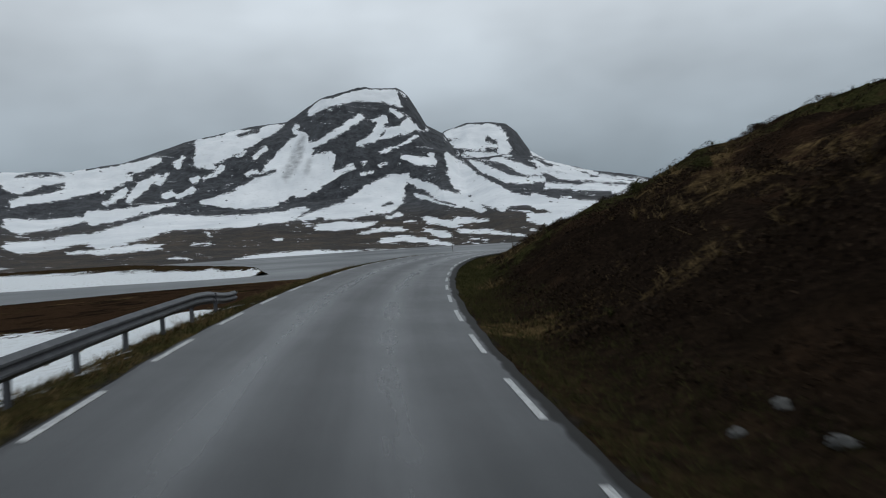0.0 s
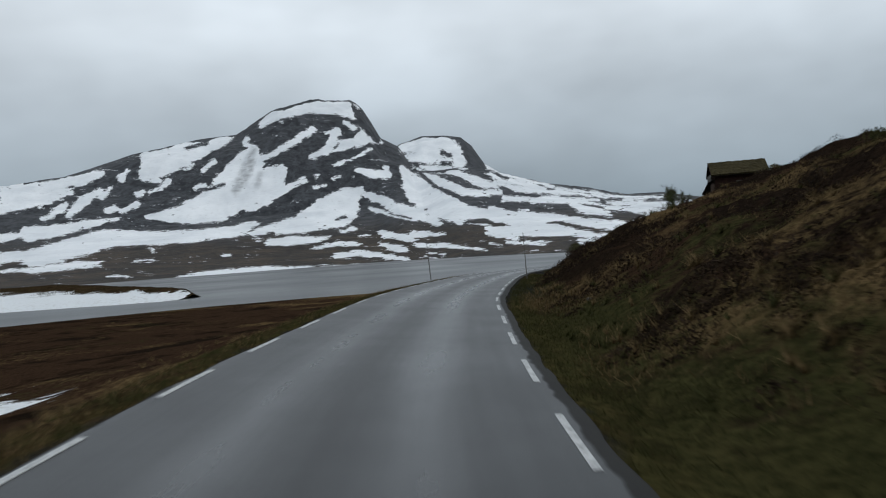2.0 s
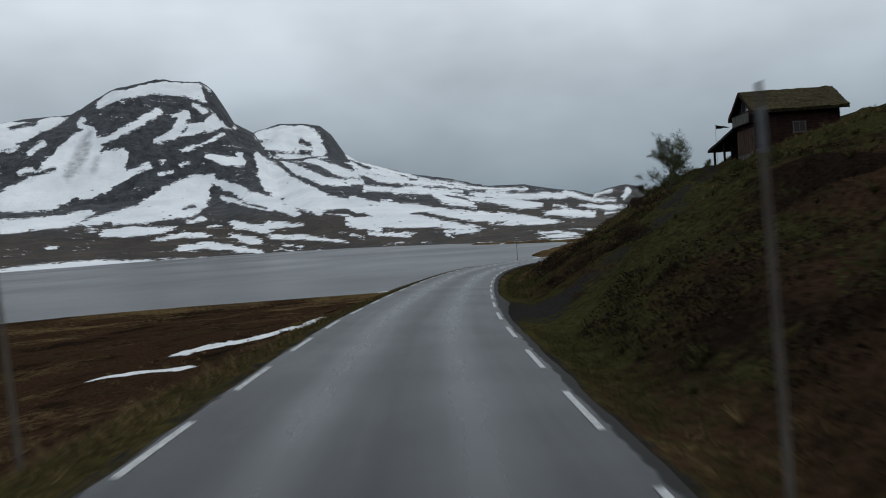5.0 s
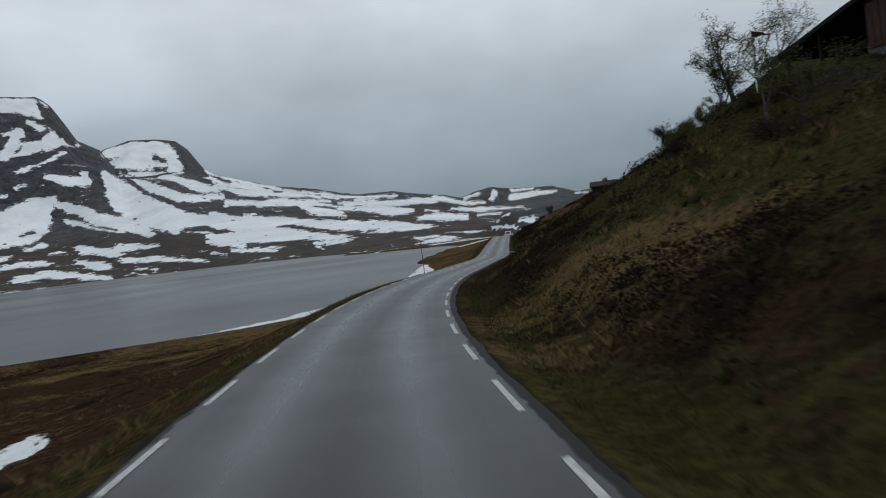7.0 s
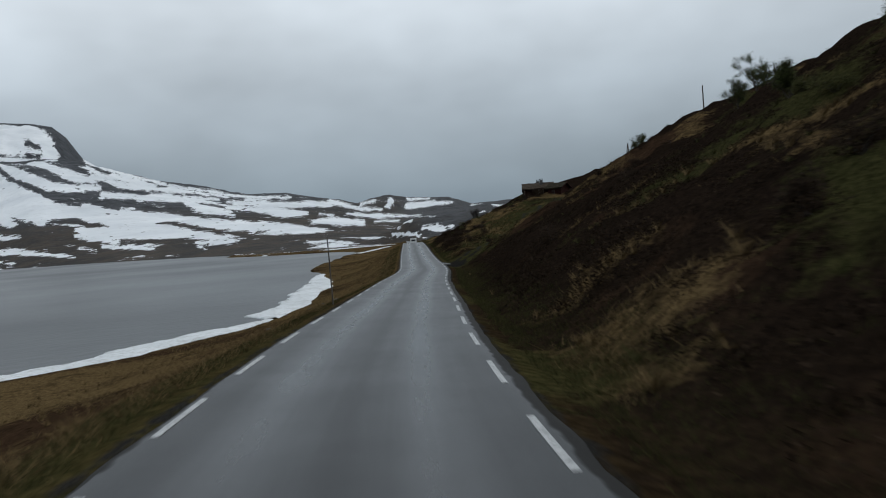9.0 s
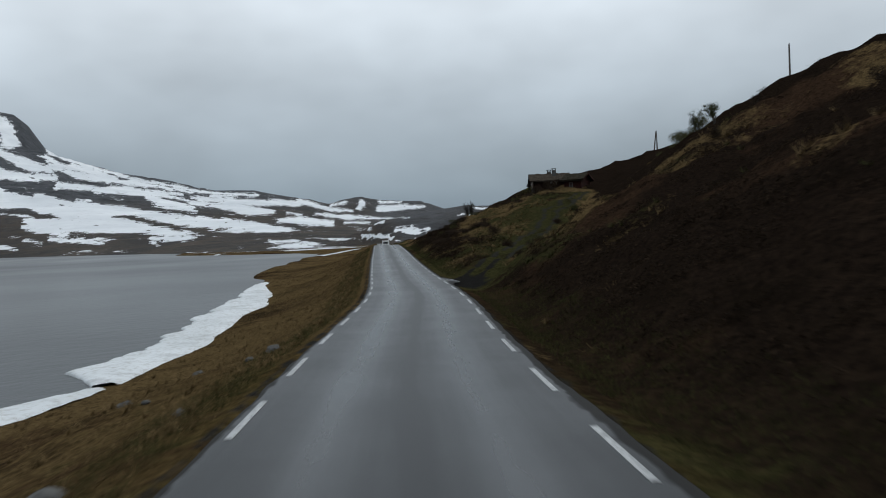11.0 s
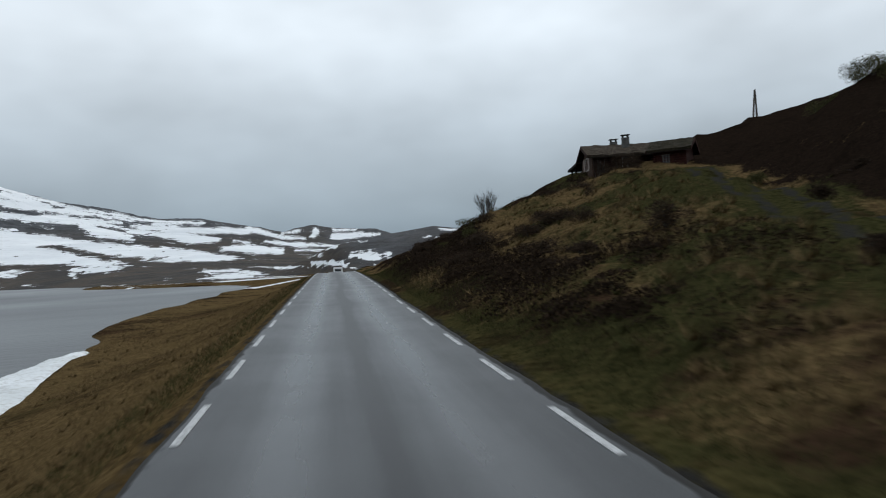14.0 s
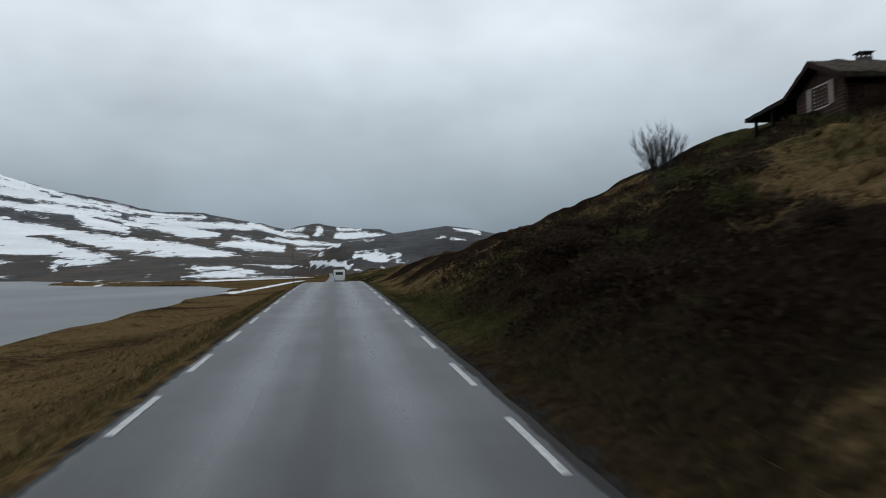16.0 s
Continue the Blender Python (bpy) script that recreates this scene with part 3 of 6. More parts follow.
RIDGE_NEXT = [(-180, 2), (-10, 3), (-2, 6), (0.1, 8.15), (1.9, 8.72), (3.6, 8.68), (4.9, 8.45), (5.7, 7.7), (6.6, 6.25), (8, 5.3), (11, 4.2), (14.3, 3.4), (18.3, 2.6),
              (22, 1.6), (24.8, 2.1), (26, 2.45), (27.3, 2.6), (28.9, 2.32), (31.8, 2.15), (33.5, 1.5), (40, 1.6), (60, 2), (180, 2)]
KNOLL = [(-180, 0), (22.5, 0.0), (24.5, 0.30), (27, 0.72), (28.9, 1.02), (30.2, 1.25), (31.5, 1.4), (33.2, 1.62), (34.4, 1.48), (36, 1.1), (40, 1.2), (60, 1.2), (90, 0.5), (180, 0)]
FAR_SHORE = [(-180, 500), (-45, 640), (-38, 690), (-21, 690), (-12, 715), (-3.5, 760), (4.8, 640), (10, 520), (14.4, 440), (20, 350), (24, 390), (26, 400), (28, 345), (31, 330), (180, 330)]
# fields of old snow and bare rock bands: bearing, elevation and half width in degrees along each
SLOPE_SNOW = [
    [(-26.8, 6.09, 0.61), (-25.5, 6.32, 0.61), (-23.7, 6.73, 0.44), (-22.2, 7.17, 0.22)], [(-24.8, 4.38, 0.22), (-23.7, 5.25, 0.35), (-22.4, 6.01, 0.18)], [(-22.5, 5.55, 0.18), (-21.7, 6.19, 0.09)],
    [(-21.0, 6.81, 0.26), (-20.5, 7.36, 0.13)], [(-26.5, 5.04, 0.13), (-24.4, 5.89, 0.18)], [(-26.4, 4.15, 0.13), (-25.2, 4.80, 0.22), (-24.7, 5.15, 0.13)],
    [(-22.3, 4.53, 0.18), (-21.7, 4.79, 0.22)], [(-21.3, 4.52, 0.18), (-20.2, 5.02, 0.18)], [(-20.1, 5.65, 0.22), (-19.7, 5.90, 0.13)],
    [(-19.3, 5.75, 0.13), (-18.2, 6.18, 0.13)], [(-18.0, 6.36, 0.26), (-17.9, 6.56, 0.26)]]
SLOPE_SNOW_TWO = [
    [(-19.3, 7.07, 0.53), (-18.4, 7.93, 1.06), (-16.8, 8.42, 0.88), (-14.7, 9.03, 0.53), (-12.8, 9.62, 0.13)], [(-19.2, 6.87, 0.35), (-18.5, 6.61, 0.22)], [(-15.3, 7.29, 0.18), (-14.5, 7.92, 0.18)],
    [(-16.6, 7.39, 0.13), (-15.8, 7.74, 0.09)], [(-16.1, 6.00, 0.18), (-15.3, 6.22, 0.13)]]
SLOPE_ROCK = [
    [(-26.1, 6.71, 0.09), (-25.0, 6.78, 0.13), (-24.1, 6.26, 0.09)], [(-26.3, 5.67, 0.09), (-25.4, 5.86, 0.09)], [(-16.3, 8.85, 0.09), (-14.6, 9.26, 0.11)],
    [(-17.9, 8.91, 0.07), (-17.5, 8.93, 0.09)]]
BOWL_SNOW = [
    [(-11.5, 8.65, 0.40), (-12.0, 7.52, 1.11), (-12.5, 6.30, 1.77), (-14.8, 4.62, 1.24), (-17.3, 4.04, 0.67), (-19.8, 4.05, 0.13)], [(-10.3, 7.03, 0.62), (-10.9, 5.94, 1.11), (-12.2, 5.22, 1.11)], [(-9.6, 7.23, 0.36), (-10.2, 6.30, 0.80)],
    [(-11.8, 9.48, 0.18), (-12.1, 9.10, 0.18), (-11.4, 8.80, 0.22)], [(-7.9, 6.29, 0.18), (-9.2, 5.78, 0.22), (-11.1, 4.89, 0.44)], [(-11.4, 7.88, 0.27), (-9.9, 8.39, 0.22), (-8.2, 9.38, 0.27), (-6.9, 9.94, 0.27)],
    [(-7.4, 7.96, 0.13), (-5.7, 8.65, 0.40), (-4.0, 8.83, 0.40), (-3.0, 9.24, 0.53)], [(-3.0, 9.24, 0.35), (-1.6, 8.77, 0.13)], [(-4.5, 10.44, 0.18), (-3.4, 9.79, 0.27)]]
BOWL_SNOW_TWO = [
    [(-5.1, 9.74, 0.35), (-5.7, 8.99, 0.31)], [(-6.3, 9.68, 0.13), (-5.2, 9.88, 0.18)], [(-5.5, 7.27, 0.13), (-4.2, 7.65, 0.09), (-2.6, 8.34, 0.13)],
    [(-3.9, 6.84, 0.18), (-2.8, 6.46, 0.36), (-1.5, 6.28, 0.31)], [(-1.6, 6.85, 0.22), (-1.7, 6.30, 0.27)], [(-7.1, 6.47, 0.13), (-6.8, 6.61, 0.09)],
    [(-5.8, 6.21, 0.13), (-5.2, 6.36, 0.09)], [(-7.3, 5.67, 0.13), (-6.4, 5.79, 0.09)], [(-9.6, 5.82, 0.09), (-8.1, 6.31, 0.13)],
    [(-10.8, 10.32, 0.13), (-10.1, 11.00, 0.44), (-8.9, 11.50, 0.53), (-7.0, 11.61, 0.40), (-4.6, 11.58, 0.57), (-3.7, 11.20, 0.57)], [(-8.9, 11.62, 0.26), (-7.8, 11.82, 0.22), (-4.3, 11.96, 0.26)]]
BOWL_ROCK = [
    [(-10.6, 7.48, 0.13), (-9.2, 7.79, 0.22)], [(-13.9, 6.22, 0.09), (-15.4, 5.81, 0.18)], [(-4.2, 9.57, 0.13), (-3.4, 9.83, 0.18)],
    [(-5.5, 8.55, 0.09), (-5.0, 8.93, 0.09)], [(-3.8, 8.55, 0.09), (-4.7, 8.22, 0.13)], [(-9.1, 8.11, 0.18), (-6.5, 9.36, 0.53)],
    [(-11.4, 10.75, 0.26), (-9.4, 12.02, 0.18), (-6.8, 12.16, 0.13)], [(-3.7, 11.62, 0.13), (-2.4, 9.80, 0.53), (-1.9, 9.02, 0.27)]]
APRON_SNOW = [
    [(-28.6, 1.47, 0.54), (-26.3, 1.90, 0.62), (-22.7, 2.68, 0.62), (-19.8, 2.48, 0.49), (-17.1, 2.51, 0.45), (-13.7, 2.68, 0.40), (-12.2, 3.16, 0.18)], [(-27.6, 3.20, 0.53), (-26.3, 3.28, 0.44), (-24.1, 3.64, 0.31), (-21.7, 3.99, 0.09)], [(-29.3, 0.69, 0.18), (-27.5, 0.85, 0.23), (-25.6, 0.93, 0.27), (-24.5, 0.91, 0.14)],
    [(-24.6, -0.06, 0.09), (-23.7, -0.11, 0.09)], [(-22.1, 0.93, 0.05), (-20.7, 0.97, 0.07)], [(-20.4, 1.67, 0.14), (-20.3, 1.57, 0.09)],
    [(-15.7, 0.91, 0.09), (-15.1, 0.92, 0.09)], [(-12.8, 2.41, 0.18), (-11.2, 2.75, 0.31), (-9.3, 3.28, 0.18)], [(-11.8, 1.67, 0.27), (-9.9, 1.72, 0.36), (-7.3, 1.73, 0.14)]]
APRON_SNOW_TWO = [
    [(-8.6, 1.02, 0.09), (-6.6, 1.24, 0.18), (-4.9, 1.13, 0.18)], [(-20.7, -0.57, 0.09), (-18.0, -0.43, 0.28), (-14.9, -0.42, 0.33), (-12.3, -0.49, 0.33), (-9.5, -0.56, 0.19), (-5.8, -0.56, 0.09), (-3.9, -0.61, 0.05)], [(-3.6, 5.41, 0.18), (-4.9, 4.45, 1.07), (-6.6, 3.64, 1.16), (-9.1, 2.86, 0.63), (-10.9, 2.50, 0.23)],
    [(-4.7, 3.55, 0.45), (-6.0, 3.04, 0.63)], [(-6.2, 2.31, 0.18), (-4.8, 2.32, 0.18)], [(-3.5, 4.96, 0.22), (-2.1, 4.36, 0.40), (-1.4, 3.77, 0.45), (1.1, 2.91, 0.55), (1.8, 2.38, 0.27)],
    [(-3.1, 3.72, 0.18), (-1.5, 3.17, 0.18), (0.1, 2.76, 0.18)], [(-2.8, 1.78, 0.27), (-0.8, 1.32, 0.28), (-0.4, 1.04, 0.14)]]
APRON_SNOW_THREE = [
    [(-0.5, 1.61, 0.28), (2.0, 1.46, 0.14)], [(-3.1, 0.99, 0.18), (-2.4, 0.67, 0.37), (-1.4, 0.41, 0.19)], [(-0.3, 0.75, 0.19), (2.1, 0.51, 0.19), (4.9, -0.02, 0.05)],
    [(-7.1, 0.28, 0.23), (-5.2, 0.41, 0.23), (-3.1, -0.03, 0.28), (-1.5, -0.34, 0.09)], [(0.3, 0.02, 0.07), (1.6, -0.14, 0.05)], [(-0.3, -0.24, 0.07), (0.7, -0.47, 0.05)],
    [(5.5, 0.52, 0.05), (6.2, 0.35, 0.10)], [(-4.6, 1.76, 0.09), (-3.9, 1.69, 0.09)]]
APRON_ROCK = [
    [(-3.8, 4.33, 0.22), (-2.8, 4.08, 0.22), (-2.2, 3.85, 0.13)], [(-1.9, 3.34, 0.07), (-0.3, 2.90, 0.09)], [(-5.2, 3.30, 0.09), (-6.1, 3.14, 0.09)],
    [(-5.3, 0.11, 0.05), (-3.6, -0.16, 0.07)], [(-6.4, 2.29, 0.09), (-4.7, 2.63, 0.09)]]
NEXT_SNOW = [
    [(-0.2, 7.97, 0.18), (1.7, 8.12, 0.61), (3.7, 8.24, 0.48), (4.1, 7.77, 0.61), (4.7, 6.80, 0.56), (3.3, 6.96, 0.52)], [(0.7, 7.29, 0.26), (2.5, 7.40, 0.69)], [(1.0, 6.49, 0.17), (2.2, 5.63, 0.40), (4.6, 4.52, 0.36), (7.3, 4.41, 0.18)],
    [(1.5, 6.57, 0.09), (3.7, 6.11, 0.36), (5.7, 5.26, 0.36), (7.0, 4.88, 0.18)], [(6.0, 6.22, 0.18), (7.5, 5.24, 0.13), (11.4, 4.08, 0.09)], [(6.7, 6.23, 0.17), (8.5, 5.39, 0.13), (11.5, 4.47, 0.13)],
    [(5.7, 6.79, 0.13), (5.8, 6.28, 0.09)], [(-0.3, 6.71, 0.27), (0.5, 5.39, 0.89), (1.8, 4.07, 0.99), (4.2, 2.93, 0.73), (7.2, 2.21, 0.65), (10.8, 1.77, 0.84)]]
NEXT_SNOW_TWO = [
    [(0.2, 4.77, 0.54), (1.3, 3.69, 0.63), (3.6, 2.50, 0.41)], [(5.7, 1.71, 0.28), (7.0, 1.33, 0.37), (9.7, 1.23, 0.38)], [(7.4, 3.88, 0.23), (10.3, 3.46, 0.14), (12.6, 3.20, 0.09)],
    [(6.7, 0.52, 0.14), (9.4, 0.25, 0.14)]]
NEXT_ROCK = [
    [(5.0, 8.16, 0.26), (5.7, 7.44, 0.78), (5.9, 6.56, 0.65), (6.5, 6.05, 0.17)], [(3.3, 7.43, 0.17), (4.0, 7.22, 0.17)], [(3.3, 6.67, 0.17), (4.0, 6.58, 0.17)],
    [(-0.5, 8.09, 0.13), (1.0, 6.49, 0.15), (2.1, 5.23, 0.16), (4.0, 4.23, 0.18), (6.2, 3.89, 0.18)], [(3.0, 5.99, 0.13), (4.1, 5.53, 0.22), (4.9, 5.13, 0.14)], [(5.5, 6.11, 0.09), (7.4, 4.95, 0.11), (11.4, 3.87, 0.14)],
    [(4.0, 2.36, 0.14), (5.4, 2.29, 0.23), (6.7, 1.91, 0.14), (8.0, 1.58, 0.05)], [(7.5, 3.38, 0.37), (10.2, 2.91, 0.32)]]
FAR_LEFT_SNOW = [
    [(-31.8, 5.82, 0.80), (-29.7, 6.04, 0.53), (-28.3, 5.86, 0.62), (-26.1, 6.27, 0.36), (-23.4, 6.75, 0.18)], [(-32.2, 4.40, 0.27), (-29.4, 4.79, 0.31), (-27.1, 5.33, 0.40), (-24.7, 6.00, 0.18)], [(-32.7, 2.82, 0.54), (-30.6, 2.86, 0.36), (-28.0, 3.15, 0.18)],
    [(-33.8, 1.32, 0.41), (-31.6, 1.45, 0.36), (-28.8, 1.82, 0.32)], [(-30.8, 0.82, 0.09), (-27.1, 0.85, 0.14)]]
FAR_LEFT_ROCK = [
    [(-31.3, 6.17, 0.09), (-29.4, 6.39, 0.18), (-28.6, 6.14, 0.09)], [(-30.6, 5.31, 0.09), (-28.7, 5.61, 0.13)], [(-32.4, 3.76, 0.13), (-30.3, 3.90, 0.13), (-28.5, 4.10, 0.09)]]
MIDDLE_SNOW = [
    [(7.7, 3.88, 0.21), (9.3, 3.61, 0.21), (11.0, 3.58, 0.13)], [(10.9, 3.42, 0.13), (12.6, 3.38, 0.21), (14.3, 3.02, 0.13)], [(13.2, 2.48, 0.13), (15.7, 2.01, 0.13)],
    [(6.3, 2.89, 0.52), (9.0, 2.24, 0.30), (13.4, 1.70, 0.22), (19.2, 0.90, 0.30)], [(6.7, 1.31, 0.43), (8.7, 1.47, 0.60), (11.6, 1.33, 0.52), (13.9, 0.62, 0.26), (15.4, 0.26, 0.04)], [(5.5, 1.25, 0.17), (7.7, 0.76, 0.17)],
    [(12.9, 0.23, 0.13), (14.5, 0.12, 0.09)], [(7.2, 0.41, 0.09), (9.9, 0.10, 0.09)], [(6.8, 5.19, 0.17), (8.7, 4.58, 0.17), (10.3, 4.11, 0.09)],
    [(10.7, 4.23, 0.13), (12.8, 3.87, 0.13), (15.6, 3.32, 0.09)]]
MIDDLE_SNOW_TWO = [
    [(11.6, 4.38, 0.09), (15.3, 3.61, 0.09)], [(16.5, 3.22, 0.09), (19.8, 2.98, 0.13)], [(15.4, 2.63, 0.17), (19.5, 1.92, 0.22)],
    [(15.9, 2.90, 0.13), (19.7, 2.53, 0.17)]]
MIDDLE_ROCK = [
    [(7.2, 3.32, 0.21), (9.2, 3.29, 0.26), (10.4, 2.86, 0.30), (12.9, 2.77, 0.26)], [(11.3, 1.62, 0.09), (13.3, 1.37, 0.13), (15.6, 0.62, 0.17), (18.5, 0.39, 0.22)]]
RIGHT_SNOW = [
    [(8.1, 5.13, 0.24), (9.6, 4.78, 0.24), (10.8, 4.32, 0.12)], [(8.2, 4.59, 0.16), (9.9, 4.37, 0.28), (10.8, 4.14, 0.12)], [(11.2, 4.13, 0.16), (12.4, 3.88, 0.16), (13.4, 3.74, 0.08)],
    [(11.8, 4.19, 0.12), (13.7, 3.92, 0.12)], [(8.3, 3.87, 0.19), (10.0, 3.66, 0.08)], [(10.3, 3.66, 0.16), (11.5, 3.53, 0.27), (12.5, 3.35, 0.20)],
    [(13.1, 3.45, 0.08), (14.9, 3.17, 0.12)], [(14.4, 3.68, 0.08), (16.7, 3.23, 0.12)], [(12.8, 3.04, 0.23), (13.9, 2.55, 0.27), (15.5, 2.26, 0.12)],
    [(8.4, 2.86, 0.12), (9.2, 2.87, 0.08)], [(10.6, 3.00, 0.04), (11.2, 2.94, 0.04)]]
RIGHT_SNOW_TWO = [
    [(8.5, 2.13, 0.53), (10.2, 2.13, 0.38), (13.0, 1.71, 0.38), (15.3, 1.23, 0.45), (17.9, 0.95, 0.44), (20.3, 0.62, 0.29), (22.0, 0.42, 0.07)], [(8.7, 1.38, 0.52), (11.7, 1.12, 0.45), (13.6, 0.77, 0.22), (15.9, 0.36, 0.07)], [(13.8, 0.22, 0.18), (15.0, 0.18, 0.14)],
    [(9.0, 0.32, 0.11), (10.2, 0.31, 0.07)], [(12.6, 0.10, 0.07), (13.2, -0.13, 0.07)], [(14.5, 2.91, 0.08), (16.4, 2.50, 0.12), (19.2, 1.90, 0.34), (20.8, 1.75, 0.15)],
    [(15.4, 2.96, 0.08), (18.1, 2.47, 0.16), (21.3, 2.41, 0.23), (22.8, 2.28, 0.20)], [(16.7, 3.03, 0.08), (18.5, 2.96, 0.08)], [(22.8, 2.48, 0.20), (25.0, 1.79, 0.16), (26.5, 1.64, 0.08)]]
RIGHT_SNOW_THREE = [
    [(21.1, 1.15, 0.15), (23.0, 1.06, 0.30), (24.8, 0.77, 0.22)], [(21.7, 1.67, 0.08), (22.9, 1.46, 0.08)], [(23.8, 1.50, 0.08), (25.7, 1.22, 0.19), (27.5, 1.09, 0.12), (29.3, 0.97, 0.03)],
    [(27.5, 2.16, 0.25), (27.1, 1.78, 0.16)], [(28.7, 1.69, 0.25), (30.7, 1.79, 0.16), (31.9, 1.72, 0.08)], [(28.7, 2.22, 0.12), (30.3, 2.10, 0.08)],
    [(25.0, 2.07, 0.08), (26.3, 2.30, 0.12)], [(25.7, 0.81, 0.08), (27.4, 0.72, 0.08)], [(19.9, -0.26, 0.07), (21.9, -0.35, 0.14), (23.2, -0.58, 0.07)],
    [(19.8, -0.65, 0.06), (21.9, -0.60, 0.13), (23.8, -0.68, 0.03)], [(24.2, -0.31, 0.05), (26.8, -0.40, 0.07)]]
RIGHT_SNOW_FOUR = [
    [(26.1, -0.15, 0.11), (27.3, -0.22, 0.14), (27.8, -0.36, 0.07)], [(28.2, 0.15, 0.10), (29.4, -0.00, 0.13), (30.3, 0.10, 0.13)], [(33.5, 1.36, 0.09), (34.8, 1.22, 0.10)]]
RIGHT_ROCK = [
    [(10.8, 1.72, 0.08), (11.8, 1.70, 0.15), (13.1, 1.28, 0.15), (14.8, 0.84, 0.18), (16.4, 0.64, 0.11)], [(17.0, 0.67, 0.11), (17.7, 0.67, 0.07)]]
SNOW_PLAN = [(SLOPE_SNOW, 1), (SLOPE_SNOW_TWO, 1), (SLOPE_ROCK, -1), (BOWL_SNOW, 1), (BOWL_SNOW_TWO, 1), (BOWL_ROCK, -1), (APRON_SNOW, 1), (APRON_SNOW_TWO, 1), (APRON_SNOW_THREE, 1), (APRON_ROCK, -1), (NEXT_SNOW, 1), (NEXT_SNOW_TWO, 1), (NEXT_ROCK, -1), (FAR_LEFT_SNOW, 1), (FAR_LEFT_ROCK, -1), (MIDDLE_SNOW, 1), (MIDDLE_SNOW_TWO, 1), (MIDDLE_ROCK, -1), (RIGHT_SNOW, 1), (RIGHT_SNOW_TWO, 1), (RIGHT_SNOW_THREE, 1), (RIGHT_SNOW_FOUR, 1), (RIGHT_ROCK, -1)]


def main_range(B):
    return 2050 + 60 * fbm(B / 9, B * 0, 2, 4)


def far_shore(B):
    return table(B, FAR_SHORE) * (1 + 0.05 * fbm(B / 4.0, B * 0 + 3, 4, 91))


LOW_R, NEXT_R = 1500.0, 3600.0


def mountain_height(B, r):
    """Height at a bearing and distance from the middle: foot, low hills, main ridge, far range."""
    shore, main_r = far_shore(B), main_range(B)
    a_main, a_low, a_next, a_knoll = (np.tan(np.radians(table(B, t))) for t in (RIDGE_MAIN, RIDGE_LOW, RIDGE_NEXT, KNOLL))
    t = np.clip((r - shore) / (LOW_R - shore), 0, 1)
    z_low = LOW_R * (np.minimum(a_low, 0.62 * a_main) + (a_low - np.minimum(a_low, 0.62 * a_main)) * smooth(-3.0, 4.0, B))
    z_main, z_next = main_r * np.maximum(a_main, 0.97 * a_low), NEXT_R * a_next
    foot = LAKE_Z - 0.6 + (z_low + 6) * (0.36 * t + 0.64 * t**1.8)
    tm = np.clip((r - LOW_R) / (main_r - LOW_R), 0, 1)
    to_main = z_low + (z_main - z_low) * (1 - (1 - tm) ** 1.35)
    tn = np.clip((r - main_r - 60) / (NEXT_R - main_r - 60), 0, 1)
    sink = np.minimum(z_main, z_next) * 0.80
    to_next = np.where(tn < 0.35, z_main + (sink - z_main) * smooth(0, 0.35, tn), sink + (z_next - sink) * smooth(0.35, 1, tn))
    beyond = np.clip((r - NEXT_R) / 500, 0, 1)
    z = np.where(r <= LOW_R, foot, np.where(r <= main_r + 60, to_main, to_next)) - beyond * z_next * 0.6
    kn = np.exp(-(((r - 450) / 60) ** 2)) * 450 * a_knoll * smooth(10, 80, r - shore)
    z = np.maximum(z, -7 + kn + 7 * np.clip(a_knoll / 0.014, 0, 1) * np.exp(-(((r - 450) / 60) ** 2)) * smooth(10, 80, r - shore))
    x, y = MID[0] + r * np.sin(np.radians(B)), MID[1] + r * np.cos(np.radians(B))
    grow = smooth(0, 60, z - LAKE_Z)
    crest = np.minimum(np.abs(r - main_r), np.abs(r - NEXT_R))
    calm = 0.12 + 0.88 * smooth(10, 260, crest)
    z = z + grow * calm * (16 * fbm(x / 210, y / 210, 5, 51) + 5 * fbm(x / 55, y / 55, 4, 61)) * np.clip(z / 150, 0.12, 1.3)
    z = z + 1.5 * grow * fbm(x / 24, y / 24, 3, 63)
    # steep rock steps on the head of the main peak
    step = smooth(9.2, 10.6, np.degrees(np.arctan2(z, r))) * (np.abs(B + 6) < 6)
    return x, y, z + 7 * step * fbm(x / 40, y / 40, 3, 71)


def laid(b, e, field, fields, sign):
    """Lays snow (sign 1) or bares rock (sign -1) along tapering bands of (bearing, elevation, half width)."""
    for band in fields:
        for (b0, e0, w0), (b1, e1, w1) in zip(band, band[1:]):
            reach = max(w0, w1) + 0.6
            pick = (b > min(b0, b1) - reach) & (b < max(b0, b1) + reach) & (e > min(e0, e1) - reach) & (e < max(e0, e1) + reach)
            bb, ee = b[pick], e[pick]
            k = np.clip(((bb - b0) * (b1 - b0) + (ee - e0) * (e1 - e0)) / ((b1 - b0) ** 2 + (e1 - e0) ** 2 + 1e-9), 0, 1)
            depth = w0 + (w1 - w0) * k - np.hypot(bb - b0 - k * (b1 - b0), ee - e0 - k * (e1 - e0))
            field[pick] = np.maximum(field[pick], depth) if sign > 0 else np.minimum(field[pick], -depth)


